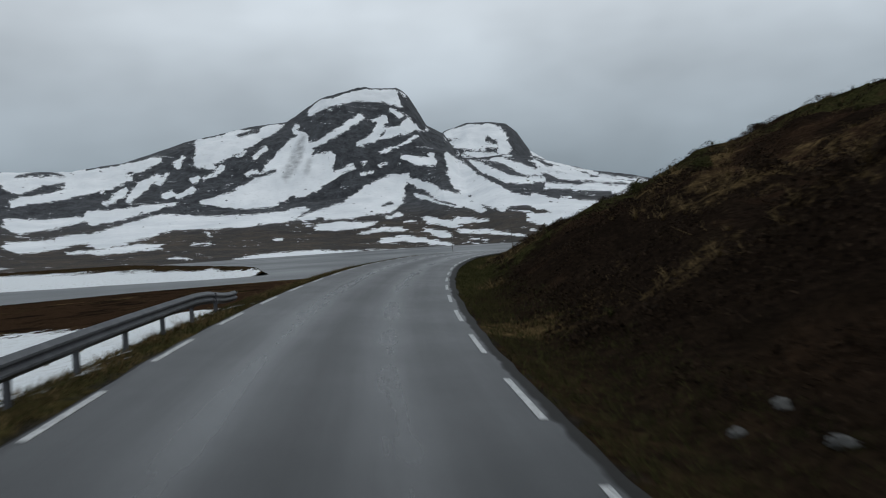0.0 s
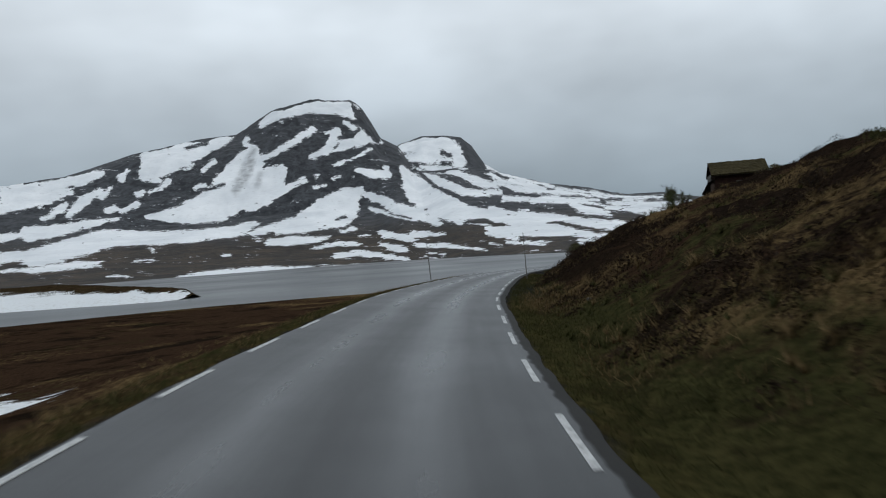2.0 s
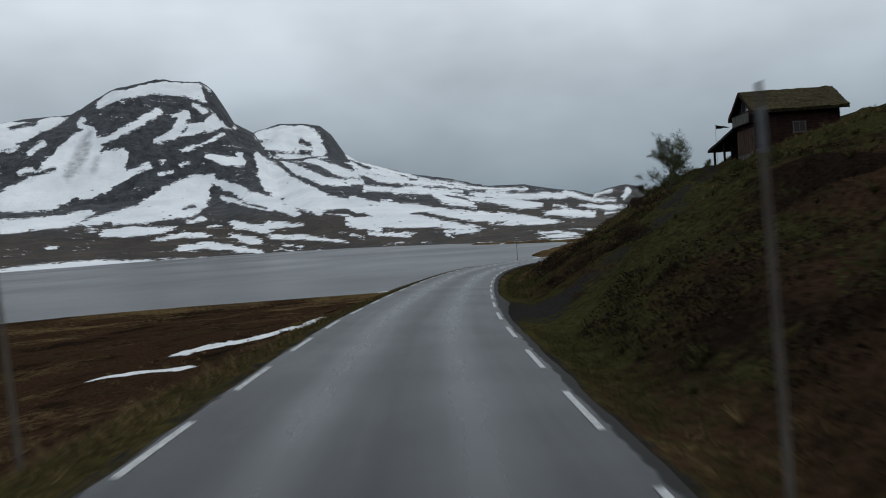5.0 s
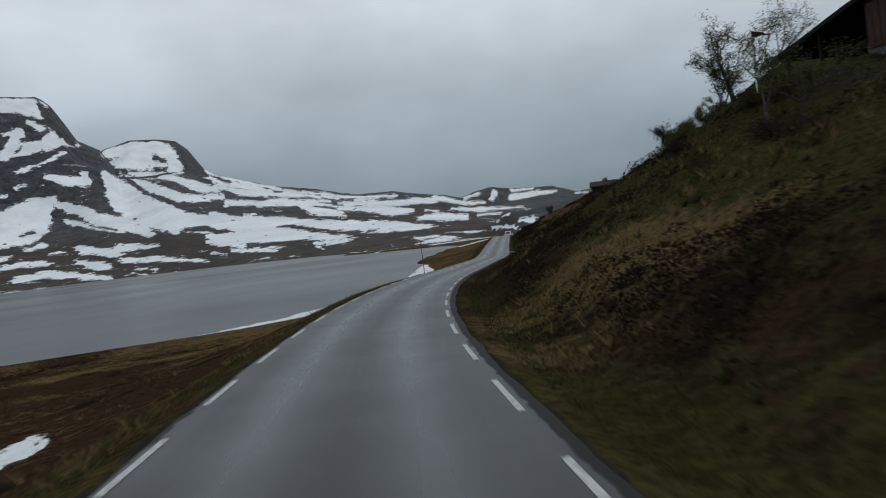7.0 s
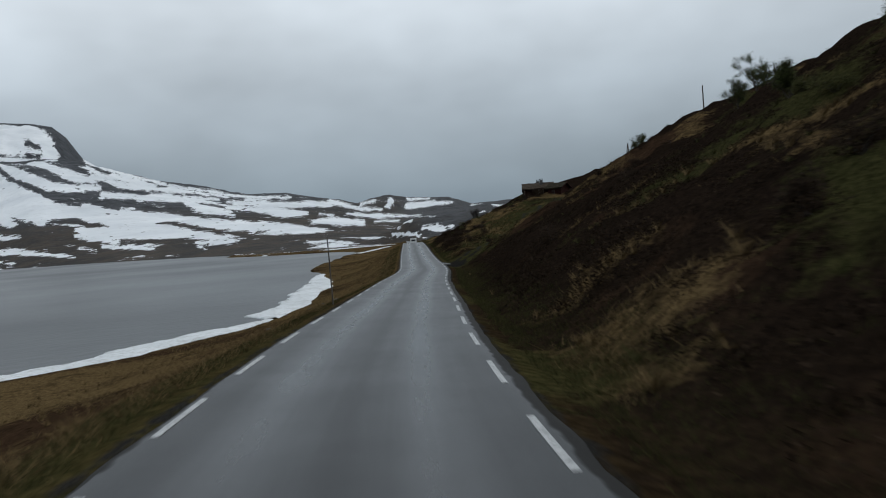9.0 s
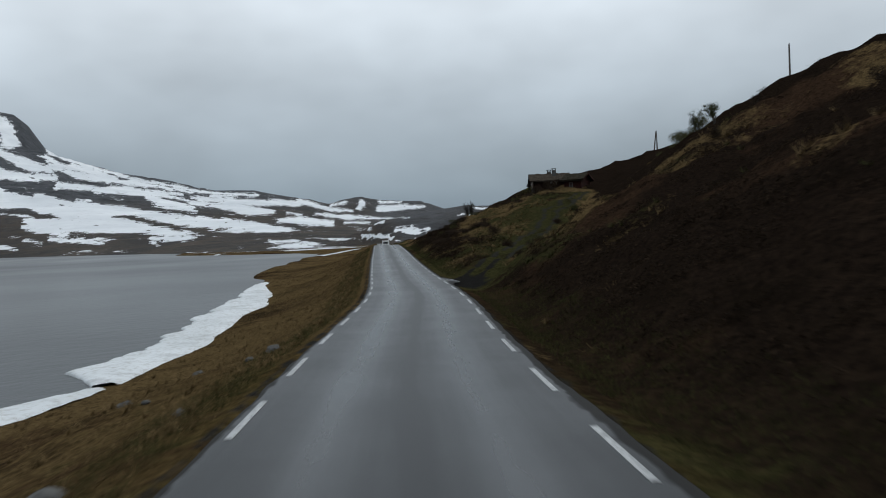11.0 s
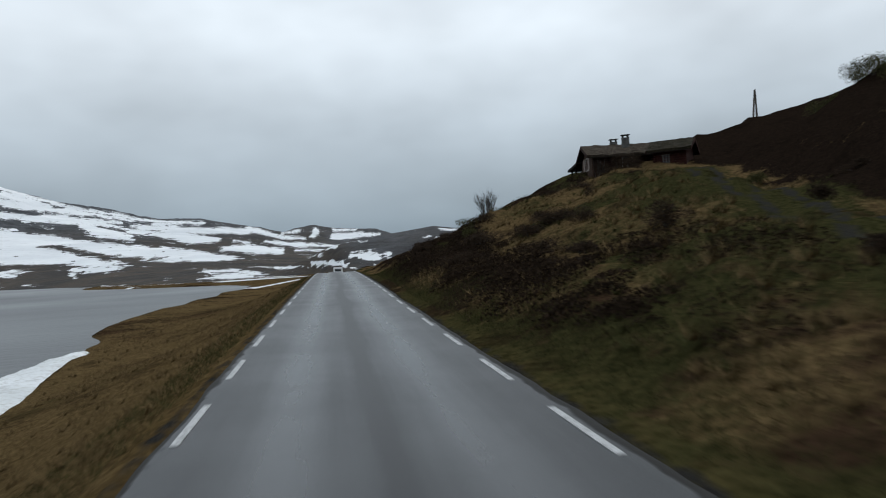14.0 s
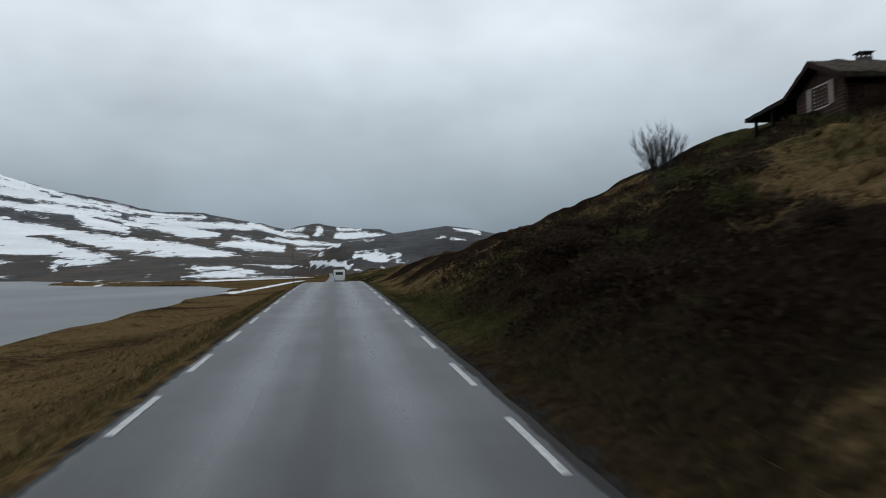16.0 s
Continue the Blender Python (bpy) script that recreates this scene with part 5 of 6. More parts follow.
def cabin(name, m, label, wall_mat, length, half, wall_h, ridge_h, base, porch=None, chimneys=(), windows=(), turf_seed=0, gable_mat=None, deep=2.2, roof_mat=None):
    """A log cabin with a turf roof: its gable at x = 0 faces -x, the ridge runs along +x at y = 0. base: stone footing height."""
    h = empty(name, m, label, "cabin")
    bm = bmesh.new()
    box(bm, length / 2, 0, base / 2 - deep / 2, length + 0.2, 2 * half - 0.1, base + deep, None, 0.03)
    part("footing", bm, STONE, h, "rough grey stone footing")
    log_wall(h, 0, -half + 0.15, 0, half - 0.15, base, wall_h, gable_mat or wall_mat)
    log_wall(h, length, -half + 0.15, length, half - 0.15, base, wall_h, wall_mat)
    for side in (-1, 1):
        log_wall(h, 0.1, side * (half - 0.2), length - 0.1, side * (half - 0.2), base, wall_h, wall_mat)
    gable_fill(h, 0.0, half - 0.05, wall_h, ridge_h - 0.1, gable_mat or wall_mat)
    gable_fill(h, length, half - 0.05, wall_h, ridge_h - 0.1, wall_mat)
    over, eave = 0.55, 0.45
    drop = (ridge_h - wall_h) / half * eave
    for side in (-1, 1):
        lo = (side * (half + eave), wall_h - drop)
        corners = [(-over, 0, ridge_h), (length + over, 0, ridge_h), (length + over, *lo), (-over, *lo)]
        boards = slab(bmesh.new(), corners, 0.07, Vector((0, 0, -1)))
        r = part("roof", boards, DARK_TIMBER, h, "dark boarded roof edge")
        part("turf", turf_slab(corners, 0.20, 0.12, turf_seed + side), roof_mat or TURF, r, "brown grass growing on the roof")
        for x in (-over, length + over):
            bm = bmesh.new()
            slab(bm, [(x - 0.03, 0, ridge_h + 0.17), (x + 0.03, 0, ridge_h + 0.17), (x + 0.03, lo[0], lo[1] + 0.17), (x - 0.03, lo[0], lo[1] + 0.17)], 0.26, Vector((0, 0, -1)))
            part("bargeboard", bm, wall_mat, r)
    if porch:
        reach, low, depth, ground_drop, under = porch
        corners = [(-0.5, half - 0.2, wall_h - under), (depth, half - 0.2, wall_h - under), (depth, half + reach, low), (-0.5, half + reach, low)]
        r = part("porch_roof", slab(bmesh.new(), corners, 0.12, Vector((0, 0, -1))), DARK_TIMBER, h, "dark sloping lean-to roof")
        part("porch_turf", turf_slab(corners, 0.10, 0.06, turf_seed + 9), DARK_TIMBER, r)
        for x in (-0.2, depth - 0.3):
            for y in (half + reach - 0.9, half + reach * 0.45):
                zt = wall_h - under - 0.05 + (low - wall_h + under) * (y - half) / reach
                bm = bmesh.new()
                box(bm, x, y, (zt - ground_drop) / 2 - 0.05, 0.16, 0.16, zt + ground_drop, None, 0.015)
                part("porch_post", bm, DARK_TIMBER, h)
        log_wall(h, 0.4, half + reach * 0.42, depth - 0.3, half + reach * 0.42, -ground_drop + 0.4, wall_h - under - 0.5 + (low - wall_h + under) * 0.42, wall_mat)
    for c in chimneys:
        chimney(h, *c)
    for w in windows:
        window(h, *w)
    return h


def facing(x, y, z, ux, uy):
    return pose(x, y, z, 0, 0, math.degrees(math.atan2(uy, ux)))


# the lower hut above the bend
hut = cabin("hillside_cabin", facing(42.4, 134.0, 7.2, 0.965, -0.26), "dark red-brown log cabin with a mossy turf roof on the slope", RUST_TIMBER, 6.2, 2.1, 3.25, 4.75, 0.25,
      porch=(6.2, 1.1, 4.2, 1.6, 1.0), windows=((0, 0.0, 3.75, 1.5, 0.8, "x", GREY_TIMBER), (0, -0.9, 1.7, 0.9, 1.1, "x", GREY_TIMBER), (0, 1.0, 1.7, 0.9, 1.1, "x", GREY_TIMBER), (-1.93, 3.2, 1.7, 0.9, 0.8, "y", GREY_TIMBER)), turf_seed=3, roof_mat=MOSSY_TURF)
# its balcony: a boarded front under the overhanging gable, and pale boards round the storey below
for k in range(9):
    y0 = -1.7 + 0.4 * k
    bm = bmesh.new()
    box(bm, -0.48 - 0.008 * (k % 2), y0 + 0.19, 2.75, 0.035, 0.36, 0.78, None, 0.008)
    part("balcony_board", bm, GREY_TIMBER, hut, "pale grey board")
    bm = bmesh.new()
    box(bm, -0.13 - 0.008 * (k % 2), y0 + 0.19, 1.0, 0.035, 0.36, 1.9, None, 0.008)
    part("cladding_board", bm, BROWN_TIMBER, hut, "weathered brown board")
bm = bmesh.new()
box(bm, -0.28, 0.1, 2.33, 0.46, 3.7, 0.08, None, 0.01)
part("balcony_floor", bm, DARK_TIMBER, hut)
bm = bmesh.new()
box(bm, -0.48, 0.1, 3.17, 0.08, 3.7, 0.07, None, 0.01)
part("handrail", bm, DARK_TIMBER, hut)
# the cabins at the top of the gravel track
lodge = cabin("brown_cabin", facing(120.9, 269.6, 5.2, 0.80, -0.60), "dark brown log cabin with a turf roof and two stone chimneys", RUST_TIMBER, 5.4, 2.4, 2.2, 3.2, 0.35,
      porch=(5.7, 1.95, 3.6, 1.2, 0.05), chimneys=((2.8, 1.2, 2.4, 3.8), (3.4, -1.0, 2.4, 3.85)), windows=((0, -0.2, 1.65, 1.4, 1.05, "x", WHITE_WOOD, 4), (-2.23, 3.2, 1.5, 0.9, 0.8, "y", WHITE_WOOD)), turf_seed=13, gable_mat=BROWN_TIMBER, roof_mat=BROWN_TURF)
for y0 in (-1.28, 0.88):                             # open shutters beside the front window
    bm = bmesh.new()
    box(bm, -0.14, y0, 1.65, 0.04, 0.52, 1.12, None, 0.01)
    shutter = part("shutter", bm, PALE_WOOD, lodge, "faded pinkish-grey shutter")
    for z0 in (1.3, 2.0):
        bm = bmesh.new()
        box(bm, -0.17, y0, z0, 0.03, 0.46, 0.08, None, 0.006)
        part("batten", bm, PALE_WOOD, shutter)
cabin("red_cabin", facing(122.7, 263.0, 5.0, 0.45, -0.89), "small dark red boarded cabin with a turf roof", RED_TIMBER, 2.6, 2.1, 2.1, 2.95, 0.3,
      windows=((-1.93, 1.0, 1.3, 0.5, 0.7, "y", GREY_TIMBER), (0, 0.3, 1.3, 0.8, 0.8, "x", GREY_TIMBER)), turf_seed=23)


def flagpole(x, y, z, height):
    ob = empty("flagpole", pose(x, y, z), "white flagpole with a dark pennant blown by wind", "flagpole")
    bm = bmesh.new()
    tube(bm, [(0, 0, -0.3), (0, 0, height)], [0.05, 0.03], 8)
    part("pole", bm, WHITE_WOOD, ob)
    bm = bmesh.new()
    n = 12
    top = [bm.verts.new((1.7 * k / n, 0.10 * math.sin(k * 0.9), height - 0.12 - 0.02 * k + 0.03 * math.sin(k))) for k in range(n + 1)]
    low = [bm.verts.new((1.7 * k / n, 0.10 * math.sin(k * 0.9 + 0.4), height - 0.52 + 0.014 * k + 0.03 * math.sin(k + 1))) for k in range(n + 1)]
    for k in range(n):
        bm.faces.new((low[k], low[k + 1], top[k + 1], top[k]))
    bmesh.ops.solidify(bm, geom=list(bm.faces), thickness=0.012)
    part("pennant", bm, DARK_TIMBER, ob, "dark wind-blown pennant")


flagpole(48.7, 147.7, height_at(48.7, 147.7), 11.5 - height_at(48.7, 147.7))


# ---- the camper van ahead ----
def camper(s, v):
    x, y, z = (float(c) for c in on_road(s, v))
    t = float(np.interp(s, RS, RT[:, 0])), float(np.interp(s, RS, RT[:, 1]))
    ob = empty("camper_van", pose(x, y, z, 0, 0, math.degrees(math.atan2(t[1], t[0])) - 90), "white camper van with a dark rear window on the road", "camper van")
    white = make_plain("camper_white", (0.66, 0.67, 0.67), (0.74, 0.75, 0.75), 0.4, 3, 0.5, 0, None, 0.02)
    black = make_plain("rubber", (0.012, 0.012, 0.012), (0.03, 0.03, 0.03), 0.8, 20)
    grey = make_plain("grey_plastic", (0.10, 0.10, 0.105), (0.15, 0.15, 0.155), 0.6, 12)
    red = make_plain("tail_light_red", (0.16, 0.010, 0.008), (0.24, 0.018, 0.012), 0.3, 12)
    bm = bmesh.new()
    box(bm, 0, 2.6, 1.72, 2.24, 5.2, 2.3, None, 0.14)
    part("body", bm, white, ob)
    bm = bmesh.new()
    box(bm, 0, 5.5, 1.25, 2.0, 1.3, 1.5, None, 0.25)
    part("cab", bm, white, ob)
    bm = bmesh.new()
    box(bm, 0, 0.02, 2.15, 1.5, 0.08, 0.62, None, 0.03)
    part("rear_window", bm, GLASS, ob, "dark tinted rear window")
    bm = bmesh.new()
    box(bm, 0, 0.0, 0.62, 2.2, 0.22, 0.26, None, 0.05)
    part("bumper", bm, grey, ob, "grey plastic bumper")
    for dx in (-0.95, 0.95):
        bm = bmesh.new()
        box(bm, dx, 0.0, 0.95, 0.14, 0.09, 0.42, None, 0.02)
        part("tail_light", bm, red, ob, "red tail light")
        bm = bmesh.new()
        box(bm, dx * 1.28, 5.5, 1.75, 0.16, 0.1, 0.34, None, 0.03)
        part("wing_mirror", bm, grey, ob)
        for yy in (1.1, 5.0):
            bm = bmesh.new()
            bmesh.ops.create_cone(bm, cap_ends=True, segments=24, radius1=0.34, radius2=0.34, depth=0.22)
            bmesh.ops.transform(bm, matrix=Matrix.Translation((dx * 0.98, yy, 0.34)) @ Matrix.Rotation(math.pi / 2, 4, "Y"), verts=bm.verts)
            bmesh.ops.bevel(bm, geom=[e for e in bm.edges if len(e.link_faces) == 2 and e.calc_face_angle() > 1], offset=0.04, segments=2, affect="EDGES")
            w = part("wheel", bm, black, ob, "black rubber tyre")
            bm = bmesh.new()
            bmesh.ops.create_cone(bm, cap_ends=True, segments=16, radius1=0.19, radius2=0.17, depth=0.26)
            bmesh.ops.transform(bm, matrix=Matrix.Translation((dx * 0.98, yy, 0.34)) @ Matrix.Rotation(math.pi / 2, 4, "Y"), verts=bm.verts)
            part("rim", bm, STEEL, w, "steel rim")
    bm = bmesh.new()
    box(bm, 0, 0.0, 2.93, 1.8, 0.06, 0.05, None, 0.01)
    part("roof_marker", bm, red, ob)
    return ob


camper(418, 0.9)

# ---- trees and shrubs ----
def add_twigs(bm, start, direction, length, radius, depth, r, tips):
    """A limb that bends, thins and forks; tips collects where twigs and leaves sit."""
    pts, rad = [Vector(start)], [radius]
    d = Vector(direction).normalized()
    n = 4 if depth < 2 else 3
    for k in range(n):
        d = (d + Vector((r.uniform(-1, 1), r.uniform(-1, 1), r.uniform(-0.5, 0.8))) * 0.18).normalized()
        pts.append(pts[-1] + d * length / n)
        rad.append(radius * (1 - 0.7 * (k + 1) / n))
    tube(bm, pts, rad, 6 if depth == 0 else 4 if depth == 1 else 3)
    if depth >= 3:
        tips.extend(pts[1:])
        return
    if depth == 2:
        tips.append(pts[-1])
    for k in range((5, 4, 3)[depth]):
        at = pts[r.randint(2 if depth == 0 else 1, n)]
        side = Vector((r.uniform(-1, 1), r.uniform(-1, 1), r.uniform(-0.25, 0.8)))
        add_twigs(bm, at, d * 0.5 + side * 0.85, length * r.uniform(0.42, 0.66), radius * (0.42 if depth else 0.5), depth + 1, r, tips)


def leaves_at(bm, tips, size, count, spread, r, slim=0.55):
    for p in tips:
        for _ in range(count):
            c = p + Vector((r.gauss(0, spread), r.gauss(0, spread), r.gauss(0, spread)))
            a = Vector((r.uniform(-1, 1), r.uniform(-1, 1), r.uniform(-1, 1))).normalized()
            b = a.orthogonal().normalized()
            s = size * r.uniform(0.6, 1.3)
            bm.faces.new([bm.verts.new(c + a * s), bm.verts.new(c + b * s * slim), bm.verts.new(c - a * s * 0.9), bm.verts.new(c - b * s * slim)])


def fan_at(bm, tips, heart, length, count, r, thick=0.006):
    """Fine twigs that point outward and up from the heart of the tree."""
    for p in tips:
        for _ in range(count):
            d = ((p - heart).normalized() + Vector((r.uniform(-1, 1), r.uniform(-1, 1), r.uniform(-0.4, 1.3))) * 0.5).normalized()
            b = d.orthogonal().normalized() * thick
            c = p - d * 0.04
            s = length * r.uniform(0.5, 1.2)
            bm.faces.new([bm.verts.new(c - b), bm.verts.new(c + b), bm.verts.new(c + d * s)])


def birch(x, y, height, seed, leafy=3, lean=(0, 0), stems=1, label="small mountain birch with sparse new leaves", group="birches by the cabin"):
    r = random.Random(seed)
    z = height_at(x, y)
    ob = empty("birch_tree", pose(x, y, z), label, "tree", group)
    bm, tips = bmesh.new(), []
    for k in range(stems):
        many = stems > 1
        d = Vector((lean[0] + r.uniform(-0.4, 0.4) * many, lean[1] + r.uniform(-0.4, 0.4) * many, 1))
        add_twigs(bm, (r.uniform(-0.2, 0.2) * many, r.uniform(-0.2, 0.2) * many, -0.15), d, height * r.uniform(0.48, 0.6), 0.021 * height**0.8, 0, r, tips)
    part("trunk", bm, BARK, ob, "dark crooked trunk and bare limbs")
    bm = bmesh.new()
    fan_at(bm, tips, Vector((0, 0, height * 0.25)), 0.26, 12, r)
    part("twig", bm, TWIGS, ob, "haze of fine grey twigs")
    bm = bmesh.new()
    leaves_at(bm, tips, 0.044, 2 * leafy + 2, 0.13, r)
    part("crown", bm, LEAF if leafy > 2 else TWIGS, ob, "thin crown of small leaves")


birch(33.9, 131.9, 4.6, 1, 7, (0.05, 0), 1)
birch(36.3, 135.6, 4.6, 2, 6, (-0.1, 0), 2)
birch(39.6, 140.4, 4.2, 3, 6, (-0.1, 0.05), 2)
birch(41.4, 143.2, 3.0, 4, 3, (-0.2, 0), 2)
birch(39.2, 144.9, 2.0, 5, 1, (-0.7, 0.2), 1, "crooked leaning birch with bare branches")
birch(56.2, 160.8, 1.7, 7, 4, (0, 0), 2, "low birch sapling with sparse leaves", "birches on the hillside")
birch(59.0, 167.3, 2.2, 8, 4, (0, 0), 3, group="birches on the hillside")
birch(52.0, 157.6, 2.2, 9, 4, (0, 0), 3, group="birches on the hillside")
birch(83.5, 186.4, 4.6, 10, 12, (0, 0), 3, "young birch coming into green leaf", "birches on the hillside")
birch(85.4, 190.7, 4.2, 11, 12, (0, 0), 2, "young birch coming into green leaf", "birches on the hillside")
birch(113.9, 229.7, 3.2, 12, 3, (0, 0), 3, group="birches on the hillside")
birch(118.6, 235.8, 3.2, 13, 3, (0, 0), 3, group="birches on the hillside")
ridge_bushes = []
for k, (s, v, h) in enumerate(((289, 43, 3.0), (286, 45, 2.6), (280, 47, 3.2), (293, 46, 1.8))):
    bx, by, _ = on_road(s, v)
    ridge_bushes.append((float(bx), float(by), 0.45 * h, 0.5 * h))


def willow(x, y, height, seed, stems):
    """A bare shrub: many upright stems from one foot, each with a brush of thin side twigs."""
    r = random.Random(seed)
    ob = empty("willow_shrub", pose(x, y, height_at(x, y)), "bare many-stemmed grey willow shrub on the slope", "shrub", "willows on the hillside")
    tips = []
    for k in range(stems):
        bm = bmesh.new()
        a, spread = r.uniform(0, 6.28), 0.46 * r.random() ** 0.6
        foot = Vector((0.25 * math.cos(a), 0.25 * math.sin(a), -0.15))
        top = Vector((math.cos(a) * spread * height, math.sin(a) * spread * height, height * r.uniform(0.62, 1.0)))
        bend = foot.lerp(top, 0.5) + Vector((r.uniform(-0.1, 0.1), r.uniform(-0.1, 0.1), 0.08 * height))
        pts = [foot, foot.lerp(bend, 0.6), bend, bend.lerp(top, 0.5), top]
        tube(bm, pts, [0.02, 0.016, 0.011, 0.007, 0.003], 5)
        for _ in range(12):
            f = r.uniform(0.15, 0.98)
            at = bend.lerp(top, (f - 0.5) * 2) if f > 0.5 else foot.lerp(bend, f * 2)
            d = ((top - foot).normalized() + Vector((r.uniform(-1, 1), r.uniform(-1, 1), r.uniform(0, 0.6))) * 0.55).normalized()
            end = at + d * height * r.uniform(0.12, 0.26)
            tube(bm, [at, at.lerp(end, 0.5) + Vector((0, 0, 0.02)), end], [0.006, 0.005, 0.003], 3)
            tips += [at.lerp(end, 0.5), end]
        part("stem", bm, BARK, ob)
    bm = bmesh.new()
    fan_at(bm, tips, Vector((0, 0, -0.3 * height)), 0.34, 14, r, 0.008)
    part("twig", bm, TWIGS, ob, "brush of fine grey twigs")


willow(108.0, 269.2, 2.1, 14, 30)
willow(116.0, 264.0, 1.4, 15, 10)


def shrub(x, y, width, tall, seed):
    """A low juniper or heather bush: a lumpy cushion packed with small leaves over a few woody stems."""
    r = random.Random(seed)
    ob = empty("shrub", pose(x, y, height_at(x, y)), "low dark juniper shrub among the heather", "shrub", "low shrubs on the hillside")
    bm = bmesh.new()
    lumps = []
    for k in range(7):
        a = r.uniform(0, 6.28)
        c = Vector((math.cos(a) * width * r.uniform(0.1, 0.7), math.sin(a) * width * r.uniform(0.1, 0.7), tall * r.uniform(0.15, 0.6)))
        lumps.append((c, width * r.uniform(0.28, 0.5), tall * r.uniform(0.3, 0.5)))
        tube(bm, [Vector((0, 0, -0.15)), c * 0.5, c], [0.02, 0.014, 0.007], 4)
    part("woody_base", bm, BARK, ob)
    bm = bmesh.new()
    count = int(110 + 120 * width * tall)
    for c, w, h in lumps:
        for _ in range(count):
            d = Vector((r.gauss(0, 1), r.gauss(0, 1), r.gauss(0.2, 1))).normalized() * r.random() ** 0.35
            p = c + Vector((d.x * w, d.y * w, d.z * h))
            a = (d + Vector((r.uniform(-1, 1), r.uniform(-1, 1), r.uniform(-0.5, 1)))).normalized()
            side = a.orthogonal().normalized()
            s = r.uniform(0.035, 0.075)
            bm.faces.new([bm.verts.new(p + side * s * 0.5), bm.verts.new(p - side * s * 0.5), bm.verts.new(p + a * s * 1.6)])
    part("foliage", bm, HEATHER if seed % 3 else GREEN_GRASS, ob, "dense dark foliage")


rng = random.Random(21)
spots = [(101, 263), (103.5, 265.5), (105.5, 267.3), (99, 260.5), (110.5, 270.5), (112.5, 271.5), (114, 265.5), (97, 257.5), (95, 255), (44.5, 146.0), (46.5, 149.5), (49.5, 153), (37.5, 137.5), (110, 226), (100, 215), (128, 233)]
for k in range(46):
    s = rng.uniform(20, 285)
    v = rng.uniform(6, 24)
    x, y, _ = on_road(s, v)
    spots.append((float(x), float(y)))
for k, (x, y) in enumerate(spots):
    shrub(x, y, rng.uniform(0.6, 1.15), rng.uniform(0.55, 0.95), k)
for k in range(22):                                   # dark heather hummocks low on the slope
    s, v = rng.uniform(252, 292), rng.uniform(4.6, 11)
    x, y, _ = on_road(s, v)
    shrub(float(x), float(y), rng.uniform(0.9, 1.6), rng.uniform(0.4, 0.75), 3 * k + 2)
for k, (x, y, w, h) in enumerate(ridge_bushes):      # bushes on the ridge behind the track
    shrub(x, y, w, h, 3 * k)
# leafy bushes along the crest below the lower hut, and on the two hilltops above the track
for k, (x, y, w, h) in enumerate(((39.3, 143.9, 0.9, 1.0), (40.4, 145.0, 1.0, 1.1), (41.6, 146.2, 0.9, 0.9), (43.0, 147.4, 1.0, 1.0), (38.2, 142.6, 0.8, 0.7), (118.2, 235.4, 1.6, 2.0), (119.6, 237.2, 1.4, 1.4), (121.2, 239.4, 1.3, 1.1),
                                  (123.4, 242.0, 1.3, 1.0), (125.8, 244.6, 1.2, 1.0), (131.6, 248.6, 1.7, 1.8), (132.8, 250.4, 1.6, 2.0), (130.2, 246.8, 1.5, 1.5), (135.2, 253.4, 1.0, 1.0))):
    shrub(x, y, w, h, 3 * k)
# the thicket between the two upper cabins, and the hedge below them
for k, (x, y, w, h) in enumerate(((121.2, 264.7, 1.0, 2.0), (120.3, 265.5, 1.1, 1.6), (119.5, 266.4, 1.1, 1.2), (118.7, 265.2, 1.2, 0.9), (119.8, 263.8, 1.1, 1.2), (118.2, 267.4, 1.0, 0.8),
                                  (117.4, 266.0, 1.1, 0.7), (116.6, 267.8, 1.0, 0.6), (118.3, 262.2, 1.0, 0.7), (115.4, 268.6, 1.0, 0.6))):
    shrub(x, y, w, h, 3 * k + 1)

# ---- grass and heather, thousands of blades in a few sheets ----
def blades(name, count, seed, s_range, v_range, height, width, per, spread, material, label, keep=None, droop=0.5):
    g = np.random.default_rng(seed)
    s = g.uniform(*s_range, count)
    q = g.random(count) ** 1.35
    v = v_range[0] + (v_range[1] - v_range[0]) * q
    x, y, _ = on_road(s, v)
    ok = np.ones(count, bool) if keep is None else keep(s, v, x, y, g)
    ok &= (v < 0) | clear_of_tracks(s, v)
    s, v = np.repeat(s[ok], per), np.repeat(v[ok], per)
    n = len(s)
    s, v = s + g.normal(0, spread, n), v + g.normal(0, spread, n)
    x, y, _ = on_road(s, v)
    z = ground_height(s, v) - 0.02
    size = height * g.uniform(0.5, 1.2, n) * np.repeat(g.uniform(0.7, 1.3, ok.sum()), per)
    a = g.uniform(0, 2 * math.pi, n)
    ox, oy = np.cos(a), np.sin(a)
    lx, ly = g.normal(0, droop, n) * size, g.normal(0, droop, n) * size
    w = width * g.uniform(0.6, 1.3, n)
    base = np.stack([x, y, z], -1)
    p0 = base + np.stack([ox * w, oy * w, 0 * w], -1)
    p1 = base - np.stack([ox * w, oy * w, 0 * w], -1)
    p2 = base + np.stack([lx, ly, size], -1)
    leafage(name, np.stack([p0, p1, p2], 1), material, label, "grass")


